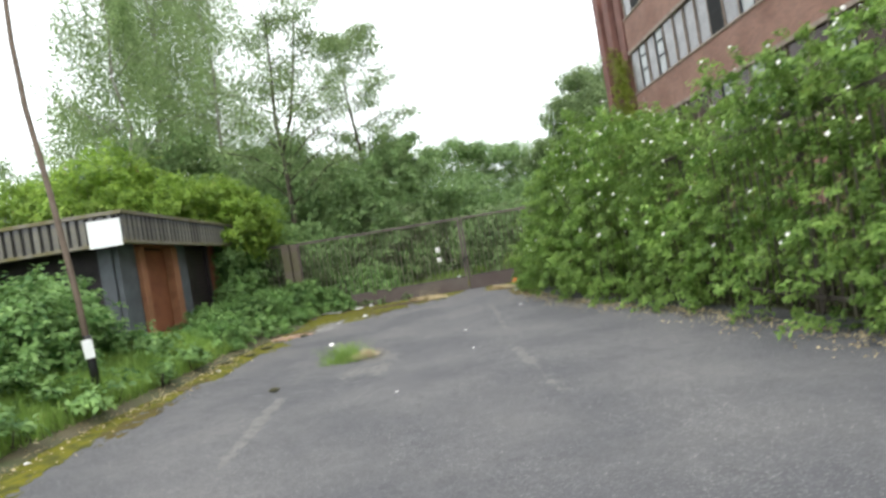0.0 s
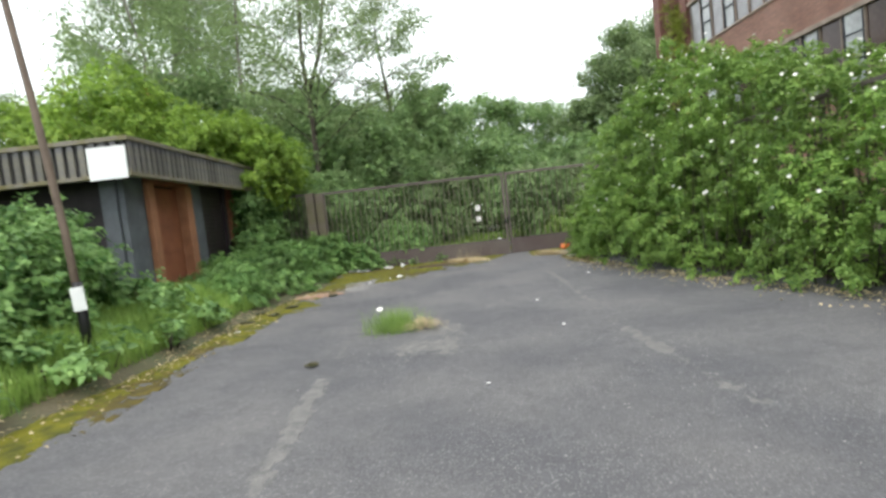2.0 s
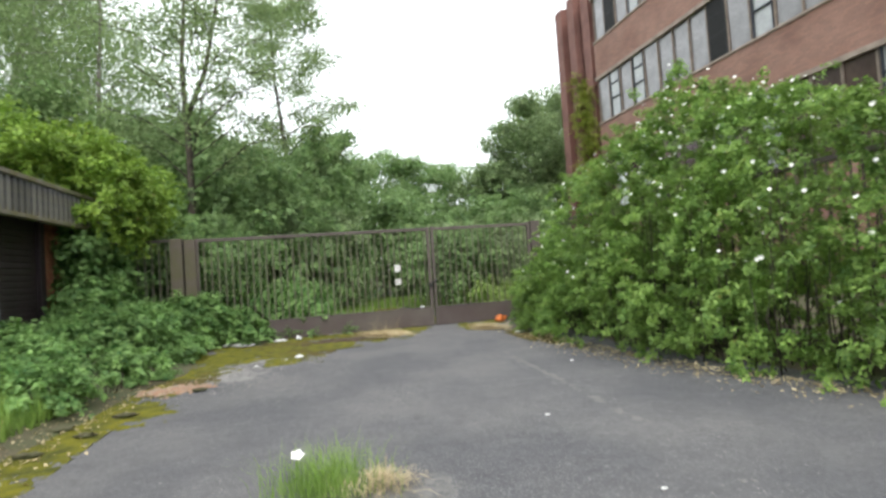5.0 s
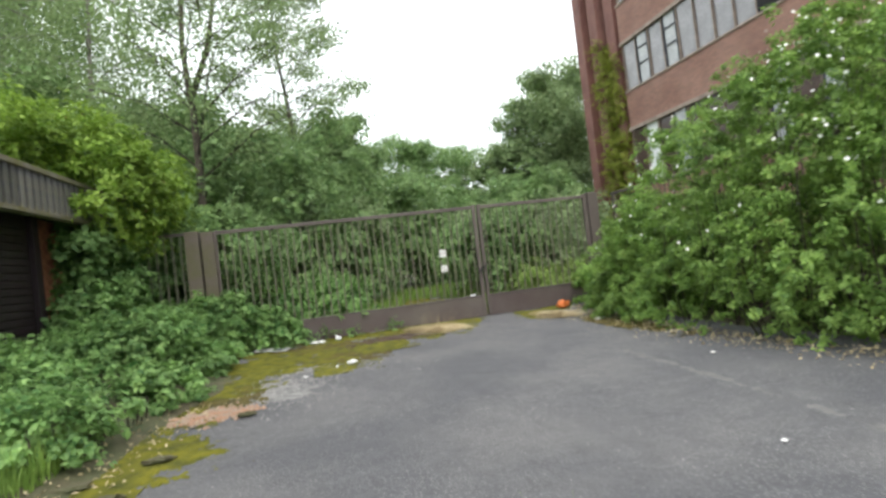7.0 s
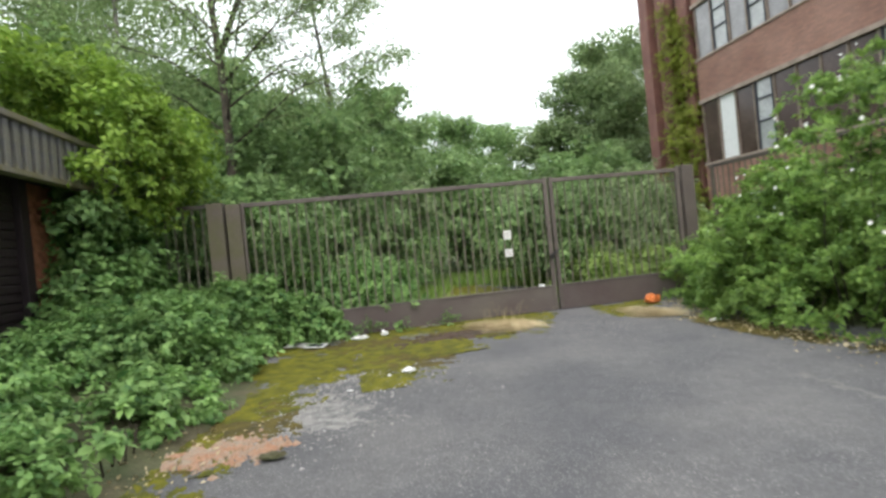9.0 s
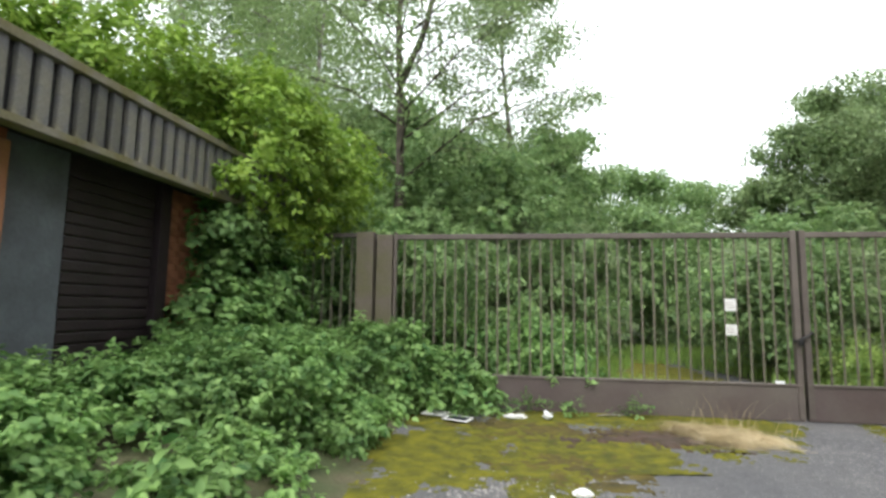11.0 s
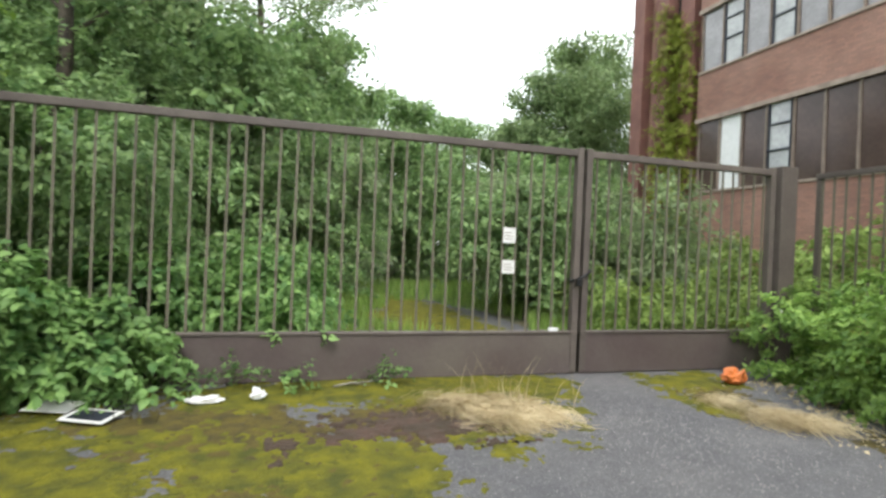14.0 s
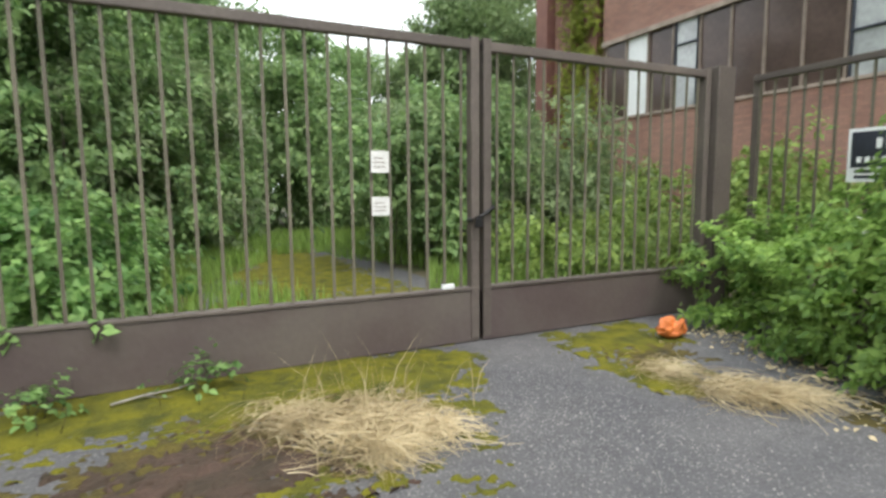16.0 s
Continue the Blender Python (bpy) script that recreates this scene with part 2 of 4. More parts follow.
# ---- mesh helpers ----
def link_mesh(name, verts, faces, mat, smooth=False):
    me = bpy.data.meshes.new(name)
    me.from_pydata(verts, [], faces)
    me.materials.append(mat)
    if smooth:
        me.polygons.foreach_set("use_smooth", [True] * len(me.polygons))
    me.update()
    return me


def obj(name, me, parent=None, label=""):
    ob = new(name, me)
    if parent is not None:
        ob.parent = parent
    if label:
        ob["label"] = label
    return ob


def box_mesh(name, sx, sy, sz, mat, bevel=0.0):
    """A box on its base centre, its edges rounded off by bevel."""
    bm = bmesh.new()
    bmesh.ops.create_cube(bm, size=1)
    bmesh.ops.transform(bm, matrix=Matrix.Translation((0, 0, sz / 2)) @ Matrix.Diagonal((sx, sy, sz, 1)), verts=bm.verts)
    if bevel:
        bmesh.ops.bevel(bm, geom=bm.edges[:], offset=bevel, segments=2, affect="EDGES", profile=0.6)
    me = bpy.data.meshes.new(name)
    bm.to_mesh(me)
    bm.free()
    me.materials.append(mat)
    return me


def box(name, x0, x1, y0, y1, z0, z1, mat, parent=None, label="", bevel=0.006):
    ob = obj(name, box_mesh(name, x1 - x0, y1 - y0, z1 - z0, mat, min(bevel, (x1 - x0) / 3, (y1 - y0) / 3, (z1 - z0) / 3)), parent, label)
    ob.location = ((x0 + x1) / 2, (y0 + y1) / 2, z0)
    return ob


def empty(name, label, category, group="", loc=(0, 0, 0)):
    ob = new(name)
    ob.location = loc
    return tagged(ob, label, category, group)


def tube_data(points, radii, sides=7):
    """Vertices and faces of a tapered round tube along points."""
    p = [Vector(q) for q in points]
    vs, fs = [], []
    for i, q in enumerate(p):
        d = (p[min(i + 1, len(p) - 1)] - p[max(i - 1, 0)]).normalized()
        a = d.orthogonal().normalized()
        b = d.cross(a)
        for k in range(sides):
            w = 2 * math.pi * k / sides
            vs.append(q + radii[i] * (math.cos(w) * a + math.sin(w) * b))
    for i in range(len(p) - 1):
        for k in range(sides):
            k2 = (k + 1) % sides
            fs.append((i * sides + k, i * sides + k2, (i + 1) * sides + k2, (i + 1) * sides + k))
    fs.append(tuple(range(sides))[::-1])
    fs.append(tuple(range((len(p) - 1) * sides, len(p) * sides)))
    return vs, fs


def tubes_mesh(name, lines, mat, sides=7):
    vs, fs = [], []
    for points, radii in lines:
        v, f = tube_data(points, radii, sides)
        o = len(vs)
        vs += v
        fs += [tuple(i + o for i in q) for q in f]
    return link_mesh(name, vs, fs, mat, True)


def unit(v):
    return v / np.maximum(np.linalg.norm(v, axis=1, keepdims=True), 1e-6)


def leaf_mesh(name, pts, out, size, mat, wide=0.55, droop=0.35):
    """Folded leaves, two triangles each, at pts, that point along out and down, with random turns."""
    n = len(pts)
    s = size * rng.uniform(0.6, 1.35, (n, 1))
    face = unit(0.8 * out + np.array([0, 0, 0.8]) + rng.normal(0, 0.5, (n, 3)))
    d = rng.normal(0, 0.7, (n, 3)) + 0.35 * out + np.array([0, 0, -droop])
    d = unit(d - face * np.einsum("ij,ij->i", d, face)[:, None])
    side = np.cross(d, face)
    nor = np.cross(side, d)
    base, tip = pts, pts + d * s
    mid = pts + d * s * 0.45
    v = np.stack([base, mid + side * s * wide / 2 + nor * s * 0.1, tip - nor * s * 0.08, mid - side * s * wide / 2 + nor * s * 0.1], 1).reshape(-1, 3)
    me = bpy.data.meshes.new(name)
    me.vertices.add(4 * n)
    me.vertices.foreach_set("co", v.astype(np.float32).ravel())
    k = 4 * np.arange(n)[:, None]
    tri = np.concatenate([k + np.array([0, 1, 2]), k + np.array([0, 2, 3])], 1).reshape(-1)
    me.loops.add(6 * n)
    me.loops.foreach_set("vertex_index", tri.astype(np.int32))
    me.polygons.add(2 * n)
    me.polygons.foreach_set("loop_start", np.arange(0, 6 * n, 3, dtype=np.int32))
    me.update(calc_edges=True)
    me.materials.append(mat)
    return me


def broad_leaf_mesh(name, pts, out, size, mat, wide=0.7, droop=0.35):
    """Broad pointed leaves with a fold and a bent tip, for plants close to the path."""
    n = len(pts)
    s = size * rng.uniform(0.55, 1.4, (n, 1))
    face = unit(0.6 * out + np.array([0, 0, 0.9]) + rng.normal(0, 0.45, (n, 3)))
    d = rng.normal(0, 0.7, (n, 3)) + 0.5 * out + np.array([0, 0, -droop])
    d = unit(d - face * np.einsum("ij,ij->i", d, face)[:, None])
    side = np.cross(d, face)
    w = s * wide / 2
    v = np.stack([pts, pts + d * s * 0.28 + side * w * 0.95 + face * s * 0.07, pts + d * s * 0.66 + side * w * 0.72 + face * s * 0.03, pts + d * s - face * s * 0.2, pts + d * s * 0.66 - side * w * 0.72 + face * s * 0.03, pts + d * s * 0.28 - side * w * 0.95 + face * s * 0.07, pts + d * s * 0.5 - face * s * 0.03], 1).reshape(-1, 3)
    k = 7 * np.arange(n)[:, None]
    tri = np.concatenate([k + np.array(q) for q in ((0, 1, 6), (1, 2, 6), (2, 3, 6), (3, 4, 6), (4, 5, 6), (5, 0, 6))], 1).reshape(-1)
    me = bpy.data.meshes.new(name)
    me.vertices.add(7 * n)
    me.vertices.foreach_set("co", v.astype(np.float32).ravel())
    me.loops.add(18 * n)
    me.loops.foreach_set("vertex_index", tri.astype(np.int32))
    me.polygons.add(6 * n)
    me.polygons.foreach_set("loop_start", np.arange(0, 18 * n, 3, dtype=np.int32))
    me.update(calc_edges=True)
    me.materials.append(mat)
    return me


def lobe_points(lobes, n, depth=0.35, floor_z=0.0, size=0.1):
    """Leaf places and outward directions: leaves along arching shoots that leave the skin of a heap of ellipsoids (x, y, z, rx, ry, rz)."""
    L = np.array(lobes, float)
    area = (L[:, 3] * L[:, 4] + L[:, 4] * L[:, 5] + L[:, 3] * L[:, 5])
    c = max(n // 15, 40)
    pick = rng.choice(len(L), c, p=area / area.sum())
    d = unit(rng.normal(0, 1, (c, 3)))
    bunch = np.sin(d[:, 0] * 7 + pick) + np.sin(d[:, 1] * 8 + 2 * pick) + np.sin(d[:, 2] * 9 + 3 * pick)
    r = 0.98 - depth * rng.random(c) ** 1.4 + 0.085 * bunch + 0.04 * rng.normal(0, 1, c)
    p = L[pick, :3] + d * L[pick, 3:] * r[:, None]
    keep = p[:, 2] > floor_z
    w = p * (0.32 / size)
    keep &= np.sin(w[:, 0] * 1.1 + 2 * np.sin(w[:, 1])) + np.sin(w[:, 1] * 1.3 + 1.7 * np.sin(w[:, 2])) + np.sin(w[:, 2] * 1.6 + w[:, 0]) > -1.4
    for i in range(len(L)):
        q = (p - L[i, :3]) / L[i, 3:]
        keep &= (pick == i) | (np.einsum("ij,ij->i", q, q) > 0.5)
    o = unit(d / L[pick, 3:])
    if not keep.any():
        keep[:] = True
    p, o = p[keep], o[keep]
    way = unit(o + np.array([0, 0, 0.45]) + rng.normal(0, 0.42, o.shape))
    reach = size * rng.uniform(1.8, 5.0, (len(p), 1)) * np.where(rng.random((len(p), 1)) < 0.12, 1.9, 1.0)
    k = rng.integers(0, len(p), n)
    t = rng.random((n, 1)) ** 0.8
    q = p[k] + way[k] * reach[k] * t - np.array([0, 0, 0.38]) * reach[k] * t * t + size * 0.5 * rng.normal(0, 1, (n, 3)) * (1.25 - 0.7 * t)
    ok = q[:, 2] > floor_z
    return q[ok], unit(o[k][ok] + 0.5 * way[k][ok])


def heap(x0, x1, y0, y1, z, n, r, jitter=0.3, floor_h=0.0, ztop=None):
    """Random lobes that fill a block of ground up to z high."""
    out = []
    for _ in range(n):
        rr = r * rng.uniform(0.7, 1.3)
        zz = rng.uniform(0.25, 1.0) * (z - 0.5 * rr)
        out.append((rng.uniform(x0, x1), rng.uniform(y0, y1), floor_h + max(zz, 0.3 * rr), rr, rr * rng.uniform(0.85, 1.2), rr * rng.uniform(0.7, 1.0)))
    return out


def stems_for(lobes, base_z=0.0, n=3, radius=0.018, least=0.27):
    lines = []
    for x, y, z, rx, ry, rz in lobes:
        for _ in range(n if rx > least else 0):
            a, b = rng.uniform(-0.5, 0.5, 2)
            foot = Vector((x + a * 0.5, y + b * 0.5, base_z - 0.02))
            top = Vector((x + a * rx, y + b * ry, z + rz * rng.uniform(0.2, 0.7)))
            mid = foot.lerp(top, 0.5) + Vector((a * 0.3, b * 0.3, 0.1))
            lines.append(([foot, mid, top], [radius, radius * 0.7, radius * 0.3]))
    return lines


def bush(name, lobes, n, size, mat, label, category="bush", group="", base_z=0.0, wide=0.55, depth=0.4, stem=0.009, floor_z=None):
    n, size = int(0.66 * n), 1.1 * size
    root = empty(name, label, category, group, (lobes[0][0], lobes[0][1], base_z))
    off = np.array([lobes[0][0], lobes[0][1], base_z])
    p, o = lobe_points(lobes, n, depth, base_z + 0.03 if floor_z is None else floor_z, size)
    obj("foliage", (broad_leaf_mesh if category in ("bramble", "weed") else leaf_mesh)("foliage", p - off, o, size, mat, wide), root)
    lines = [([q - Vector(off) for q in pts], rad) for pts, rad in stems_for(lobes, base_z, 4 if category == "weed" else 1, stem, 0.0 if category == "weed" else 0.27)]
    if lines:
        obj("brushwood", tubes_mesh("brushwood", lines, BARK, 5), root)["kind"] = "stuff"
    return root, p, o


def tree(name, x, y, height, spread, n_leaf, size, mat, label, first=0.3, limbs=14, trunk_r=0.14, bark=None, weep=0.0, lean=0.0, base_z=0.0, cluster=0.3, group="", fork=None):
    """A tapered trunk, forked if asked, with limbs and twigs, and leaves in loose clumps along the twigs."""
    root = empty(name, label, "tree", group, (x, y, base_z))
    top = Vector((lean * height, 0.2 * lean * height, height))
    pts = [Vector((0, 0, -0.1))] + [top * f + Vector((rng.normal(0, 0.012) * height, rng.normal(0, 0.012) * height, 0)) for f in (0.15, 0.3, 0.45, 0.6, 0.75, 0.9, 1.0)]
    stems = [(pts, [trunk_r * (1 - 0.93 * i / 7) for i in range(8)])]
    if fork:
        at, dx = fork
        s0 = pts[0].lerp(pts[-1], at)
        stems.append(([s0, s0 + Vector((0.35 * dx, 0.1, 0.1 * height)), s0 + Vector((0.75 * dx, 0, 0.3 * height)), s0 + Vector((dx, 0, (0.97 - at) * height))], [trunk_r * 0.55, trunk_r * 0.45, trunk_r * 0.28, 0.01]))
    obj("trunk", tubes_mesh("trunk", stems, bark or BARK, 8), root)
    seeds, weight = [], []
    for i in range(limbs):
        lines = []
        f = first + (1 - first) * (i + 0.5) / limbs * 0.97
        path = pts
        if fork and i % 2 and f > fork[0] + 0.1:
            path = [stems[1][0][0].lerp(stems[1][0][-1], g / 7) for g in range(8)]
            g = (f - fork[0]) / (1 - fork[0]) * 7
            s = path[min(int(g), 6)].lerp(path[min(int(g), 6) + 1], g - min(int(g), 6))
        else:
            j = min(int(f * 7), 6)
            s = pts[j].lerp(pts[j + 1], f * 7 - j) if j else pts[1]
        w = i * 2.4 + rng.uniform(-0.5, 0.5)
        reach = spread * (1.15 - 0.75 * ((f - first) / (1 - first)) ** 1.5) * rng.uniform(0.6, 1.2)
        rise = reach * rng.uniform(0.3, 0.75)
        e = s + Vector((math.cos(w) * reach, math.sin(w) * reach, rise))
        m = s.lerp(e, 0.5) + Vector((0, 0, 0.12 * reach))
        r0 = trunk_r * (1 - 0.9 * f) * 0.26 + 0.006
        lines.append(([s, m, e], [r0, r0 * 0.6, r0 * 0.2]))
        for k in range(8):
            g = rng.uniform(0.12, 1.0)
            a = s.lerp(m, g * 2) if g < 0.5 else m.lerp(e, g * 2 - 1)
            tl = reach * rng.uniform(0.25, 0.55)
            w2 = w + rng.uniform(-1.3, 1.3)
            t_end = a + Vector((math.cos(w2) * tl, math.sin(w2) * tl, tl * rng.uniform(-0.1, 0.6) - weep * tl))
            lines.append(([a, a.lerp(t_end, 0.5) + Vector((0, 0, 0.1 * tl)), t_end], [r0 * 0.35, r0 * 0.22, 0.004]))
            full = rng.uniform(0.15, 1.0) ** 1.5
            for q in range(5):
                seeds.append(a.lerp(t_end, 0.2 + 0.2 * q))
                weight.append(full)
            if weep:
                drop = rng.uniform(0.5, 1.5)
                for q in range(14):
                    for hang in (t_end, a.lerp(t_end, 0.55)):
                        seeds.append(hang + Vector((0.05 * math.sin(q + k), 0.05 * math.cos(q), -drop * weep * height * 0.016 * q)))
                        weight.append(full)
        obj("limb", tubes_mesh("limb", lines, bark or BARK, 5), root)
    S, W = np.array([tuple(q) for q in seeds]), np.array(weight)
    pick = rng.choice(len(S), n_leaf, p=W / W.sum())
    sc = cluster * np.array([1, 1, 0.65 + 0.9 * (weep > 0)]) * (0.6 if weep else 1)
    p = S[pick] + np.clip(rng.normal(0, 1, (n_leaf, 3)), -1.8, 1.8) * sc * spread * 0.3
    o = unit(p - S[pick])
    obj("crown", leaf_mesh("crown", p, o, size, mat, 0.6, 0.5 + weep), root)
    return root


# ---- ground ----
def left_edge(y):
    """x of the asphalt's left edge."""
    return float(np.interp(y, [-12, 3, 5.5, 7.3, 10, 11.5, 13, 15, 16.7], [-4.0, -3.95, -4.1, -3.8, -3.75, -3.6, -3.3, -3.5, -3.6]))


def right_edge(y):
    return float(np.interp(y, [-12, 3, 4.5, 7, 9, 11, 13, 14.5, 16, 16.7], [4.2, 3.8, 3.6, 3.35, 2.75, 2.35, 2.3, 2.4, 2.9, 3.2]))


def ground_height(x, y):
    b = max(0.0, left_edge(min(y, 16.7)) - x)
    fade = float(np.interp(y, [-15, 15.5, 18], [1, 1, 0.3]))
    return -0.012 + fade * 0.45 * (1 - math.exp(-(b / 0.8) ** 2)) + (0.02 * noise.noise((x * 1.3, y * 1.3, 0)) if b > 0 else 0)


def make_ground():
    xs = [-1500, -300, -60, -25] + [-14 + 0.4 * i for i in range(72)] + [25, 60, 300, 1500]
    ys = [-1500, -300, -60, -25] + [-12 + 0.5 * i for i in range(84)] + [45, 60, 300, 1500]
    vs = [(x, y, ground_height(x, y) if -20 < x < 20 and -15 < y < 40 else -0.012 if x > -20 else 0.43) for y in ys for x in xs]
    w = len(xs)
    fs = [(j * w + i, j * w + i + 1, (j + 1) * w + i + 1, (j + 1) * w + i) for j in range(len(ys) - 1) for i in range(w - 1)]
    tagged(obj("ground", link_mesh("ground", vs, fs, SOIL, True)), "dark soil under grass, weeds and scrub", "ground", kind="structure")


def make_yard():
    """The asphalt sheet, gently uneven, with a ragged edge."""
    ys = np.arange(-12, 27.01, 0.25)
    vs, fs, cols = [], [], 40
    for y in ys:
        a = left_edge(min(y, 16.7)) + 0.10 * noise.noise((y * 1.7, 3, 0))
        b = right_edge(min(y, 16.7)) + 0.15 * noise.noise((y * 1.3, 9, 0)) + 0.7
        if y > 16.8:
            a, b = float(np.interp(y, [16.8, 19, 27], [-2.2, -0.9, 0.4])), float(np.interp(y, [16.8, 19, 27], [3.4, 2.0, 2.0]))
        for i in range(cols + 1):
            x = a + (b - a) * i / cols
            vs.append((x, y, 0.004 + 0.006 * noise.noise((x * 0.8, y * 0.8, 1)) * (0 < i < cols)))
    for j in range(len(ys) - 1):
        for i in range(cols):
            k = j * (cols + 1) + i
            fs.append((k, k + 1, k + cols + 2, k + cols + 1))
    tagged(obj("pavement", link_mesh("pavement", vs, fs, ASPHALT, True)), "worn grey asphalt yard with pale grit and cracks", "pavement", kind="structure")


def patch(name, cx, cy, rx, ry, mat, h, label, category, seed, turn=0.0, ragged=0.35, cut=0.1):
    """A thin ragged crust on the ground: a grid whose height is noise inside an uneven outline."""
    n = 130
    vs, fs, on = [], [], {}
    for j in range(n + 1):
        for i in range(n + 1):
            u, v = 2 * i / n - 1, 2 * j / n - 1
            r = math.hypot(u, v)
            x, y = u * rx, v * ry
            k = 1 - r + ragged * (noise.noise((x * 1.1 + seed, y * 1.1, seed)) + 0.6 * noise.noise((x * 4 + seed, y * 4, seed)) + 0.5 * noise.noise((x * 11 + seed, y * 11, seed)) + 0.45 * noise.noise((x * 27 + seed, y * 27, seed)))
            z = h * (0.4 + 0.6 * abs(noise.noise((x * 9, y * 9, seed)))) * min(1.0, max(0.0, (k - cut) * 5)) if k > cut else -0.012
            vs.append((x, y, 0.006 + z))
            on[i, j] = k > cut
    for j in range(n):
        for i in range(n):
            if on[i, j] or on[i + 1, j] or on[i, j + 1] or on[i + 1, j + 1]:
                a = j * (n + 1) + i
                fs.append((a, a + 1, a + n + 2, a + n + 1))
    ob = tagged(obj(name, link_mesh(name, vs, fs, mat, True)), label, category, kind="stuff")
    ob.matrix_world = pose(cx, cy, 0, 0, 0, turn)
    return ob


make_ground()
make_yard()


def make_hill():
    """A far wooded ridge to the west."""
    vs, fs, n = [], [], 60
    for i in range(n + 1):
        a = radians(15 + 75 * i / n)
        for r, k in ((240, 0), (300, 0.7), (360, 1.0), (430, 0.9)):
            h = k * (62 + 18 * noise.noise((i * 0.12, 1, 0)) + 3 * noise.noise((i * 1.3, r, 0)))
            vs.append((-r * math.sin(a), r * math.cos(a), h - 1))
    for i in range(n):
        for j in range(3):
            k = 4 * i + j
            fs.append((k, k + 1, k + 5, k + 4))
    tagged(obj("backdrop", link_mesh("backdrop", vs, fs, HILL, True)), "far wooded hill, blue-green haze put into its colour", "hill", kind="structure")


make_hill()


# ---- gate ----
GATE_Y, GAP = 16.75, 0.137
BAR = box_mesh("bar", 0.021, 0.014, 1.78, BAR_PAINT, 0.003)


def make_leaf(x0, x1, label, stile_left):
    root = empty("gate_leaf", label, "gate", "leaves of the yard gate", (x0, GATE_Y, 0))
    w = x1 - x0
    box("kick_plate", 0, w, -0.03, 0.03, 0.012, 0.415, KICK_PAINT, root, "flat brown steel kick plate", 0.008)
    box("kick_plate_lip", 0, w, -0.045, 0.045, 0.417, 0.44, GATE_PAINT, root)
    box("top_rail", 0, w, -0.035, 0.035, 2.205, 2.275, GATE_PAINT, root, bevel=0.01)
    for a, b in ((0, 0.07 if stile_left else 0.035), (w - 0.07, w)):
        box("stile", a, b, -0.042, 0.042, 0.04, 2.295, GATE_PAINT, root, bevel=0.008)
    n = int((w - 0.14) / GAP)
    for i in range(n):
        b = obj("bar", BAR, root)
        b.location = (0.07 + (i + 0.5) * (w - 0.14) / n, 0, 0.44)
        b.rotation_euler = (0, radians(rng.normal(0, 0.15)), 0)
    return root


make_leaf(-3.92, 1.115, "wide brown-painted steel bar gate leaf, closed and weathered", False)
make_leaf(1.15, 3.60, "narrow brown-painted steel bar gate leaf, closed and weathered", True)


def post(x0, x1, y0, y1, h, label, base=0.0, mat=None):
    ob = box("gate_post", x0, x1, y0, y1, -0.05 + base, h, mat or CONCRETE_POST, None, "", 0.012)
    return tagged(ob, label, "gate post", "posts of the yard gate")


post(-4.42, -4.18, 16.60, 16.86, 2.30, "square brown gate post with a pale worn edge")
post(-4.15, -3.93, 16.66, 16.88, 2.27, "square brown gate post, mossy at its foot")
post(3.61, 3.84, 16.64, 16.86, 2.31, "square brown gate post beside the railings", mat=GATE_PAINT)


def railing(x0, y0, x1, y1, h, label):
    """A straight run of bar fence between two points."""
    root = empty("railing_fence", label, "fence", "", (x0, y0, 0))
    root.rotation_euler = (0, 0, math.atan2(y1 - y0, x1 - x0))
    w = math.hypot(x1 - x0, y1 - y0)
    box("top_rail", 0, w, -0.03, 0.03, h - 0.06, h, GATE_PAINT, root, bevel=0.008)
    box("bottom_rail", 0, w, -0.025, 0.025, 0.15, 0.2, GATE_PAINT, root)
    me = box_mesh("bar", 0.024, 0.014, h - 0.04, BAR_PAINT, 0.003)
    for i in range(int(w / GAP)):
        b = obj("bar", me, root)
        b.location = ((i + 0.5) * GAP, 0, 0)
    for i in range(int(w / 2.7) + 1):
        box("fence_post", i * 2.7 - 0.03, i * 2.7 + 0.03, 0.02, 0.08, -0.05, h, GATE_PAINT, root)
    return root


railing(4.2, 16.7, 4.25, 2.0, 2.27, "brown steel bar railings half buried in rose bushes")
railing(-5.55, 16.75, -4.44, 16.75, 2.30, "short run of brown steel railings beside the kiosk")


def notice(x, z, w, h):
    ob = box("notice", x - w / 2, x + w / 2, GATE_Y - 0.052, GATE_Y - 0.048, z - h / 2, z + h / 2, PAPER, None, "", 0.001)
    tagged(ob, "small white paper notice tied to the gate bars", "notice", "notices on the gate")
    for i in range(3):
        box("text_line", -w * 0.36, w * (0.3 - 0.1 * (i == 2)), -0.0035, -0.0025, h * (0.25 + 0.2 * i), h * (0.25 + 0.2 * i) + 0.006, MULLION, ob, bevel=0)


notice(0.325, 1.375, 0.13, 0.15)
notice(0.325, 1.07, 0.13, 0.13)
tag = tagged(box("label_tag", 0.80, 0.90, GATE_Y - 0.04, GATE_Y - 0.01, 0.441, 0.475, WHITE, None, "", 0.003), "small white tag on the kick plate's lip", "tag")


def chain_lock():
    root = empty("chain_lock", "dark chain and padlock holding the leaves together", "padlock", "", (1.13, GATE_Y - 0.06, 1.0))
    ring = [(0.10 * math.cos(a), 0.07 * math.sin(a) + 0.03, 0.05 * math.cos(a)) for a in np.linspace(0, 2 * math.pi, 15)]
    obj("chain", tubes_mesh("chain", [(ring, [0.016] * 15)], BLACK, 6), root)
    lock = obj("lock_body", box_mesh("lock_body", 0.06, 0.03, 0.07, BLACK, 0.008), root)
    lock.location = (-0.06, -0.05, -0.10)


chain_lock()


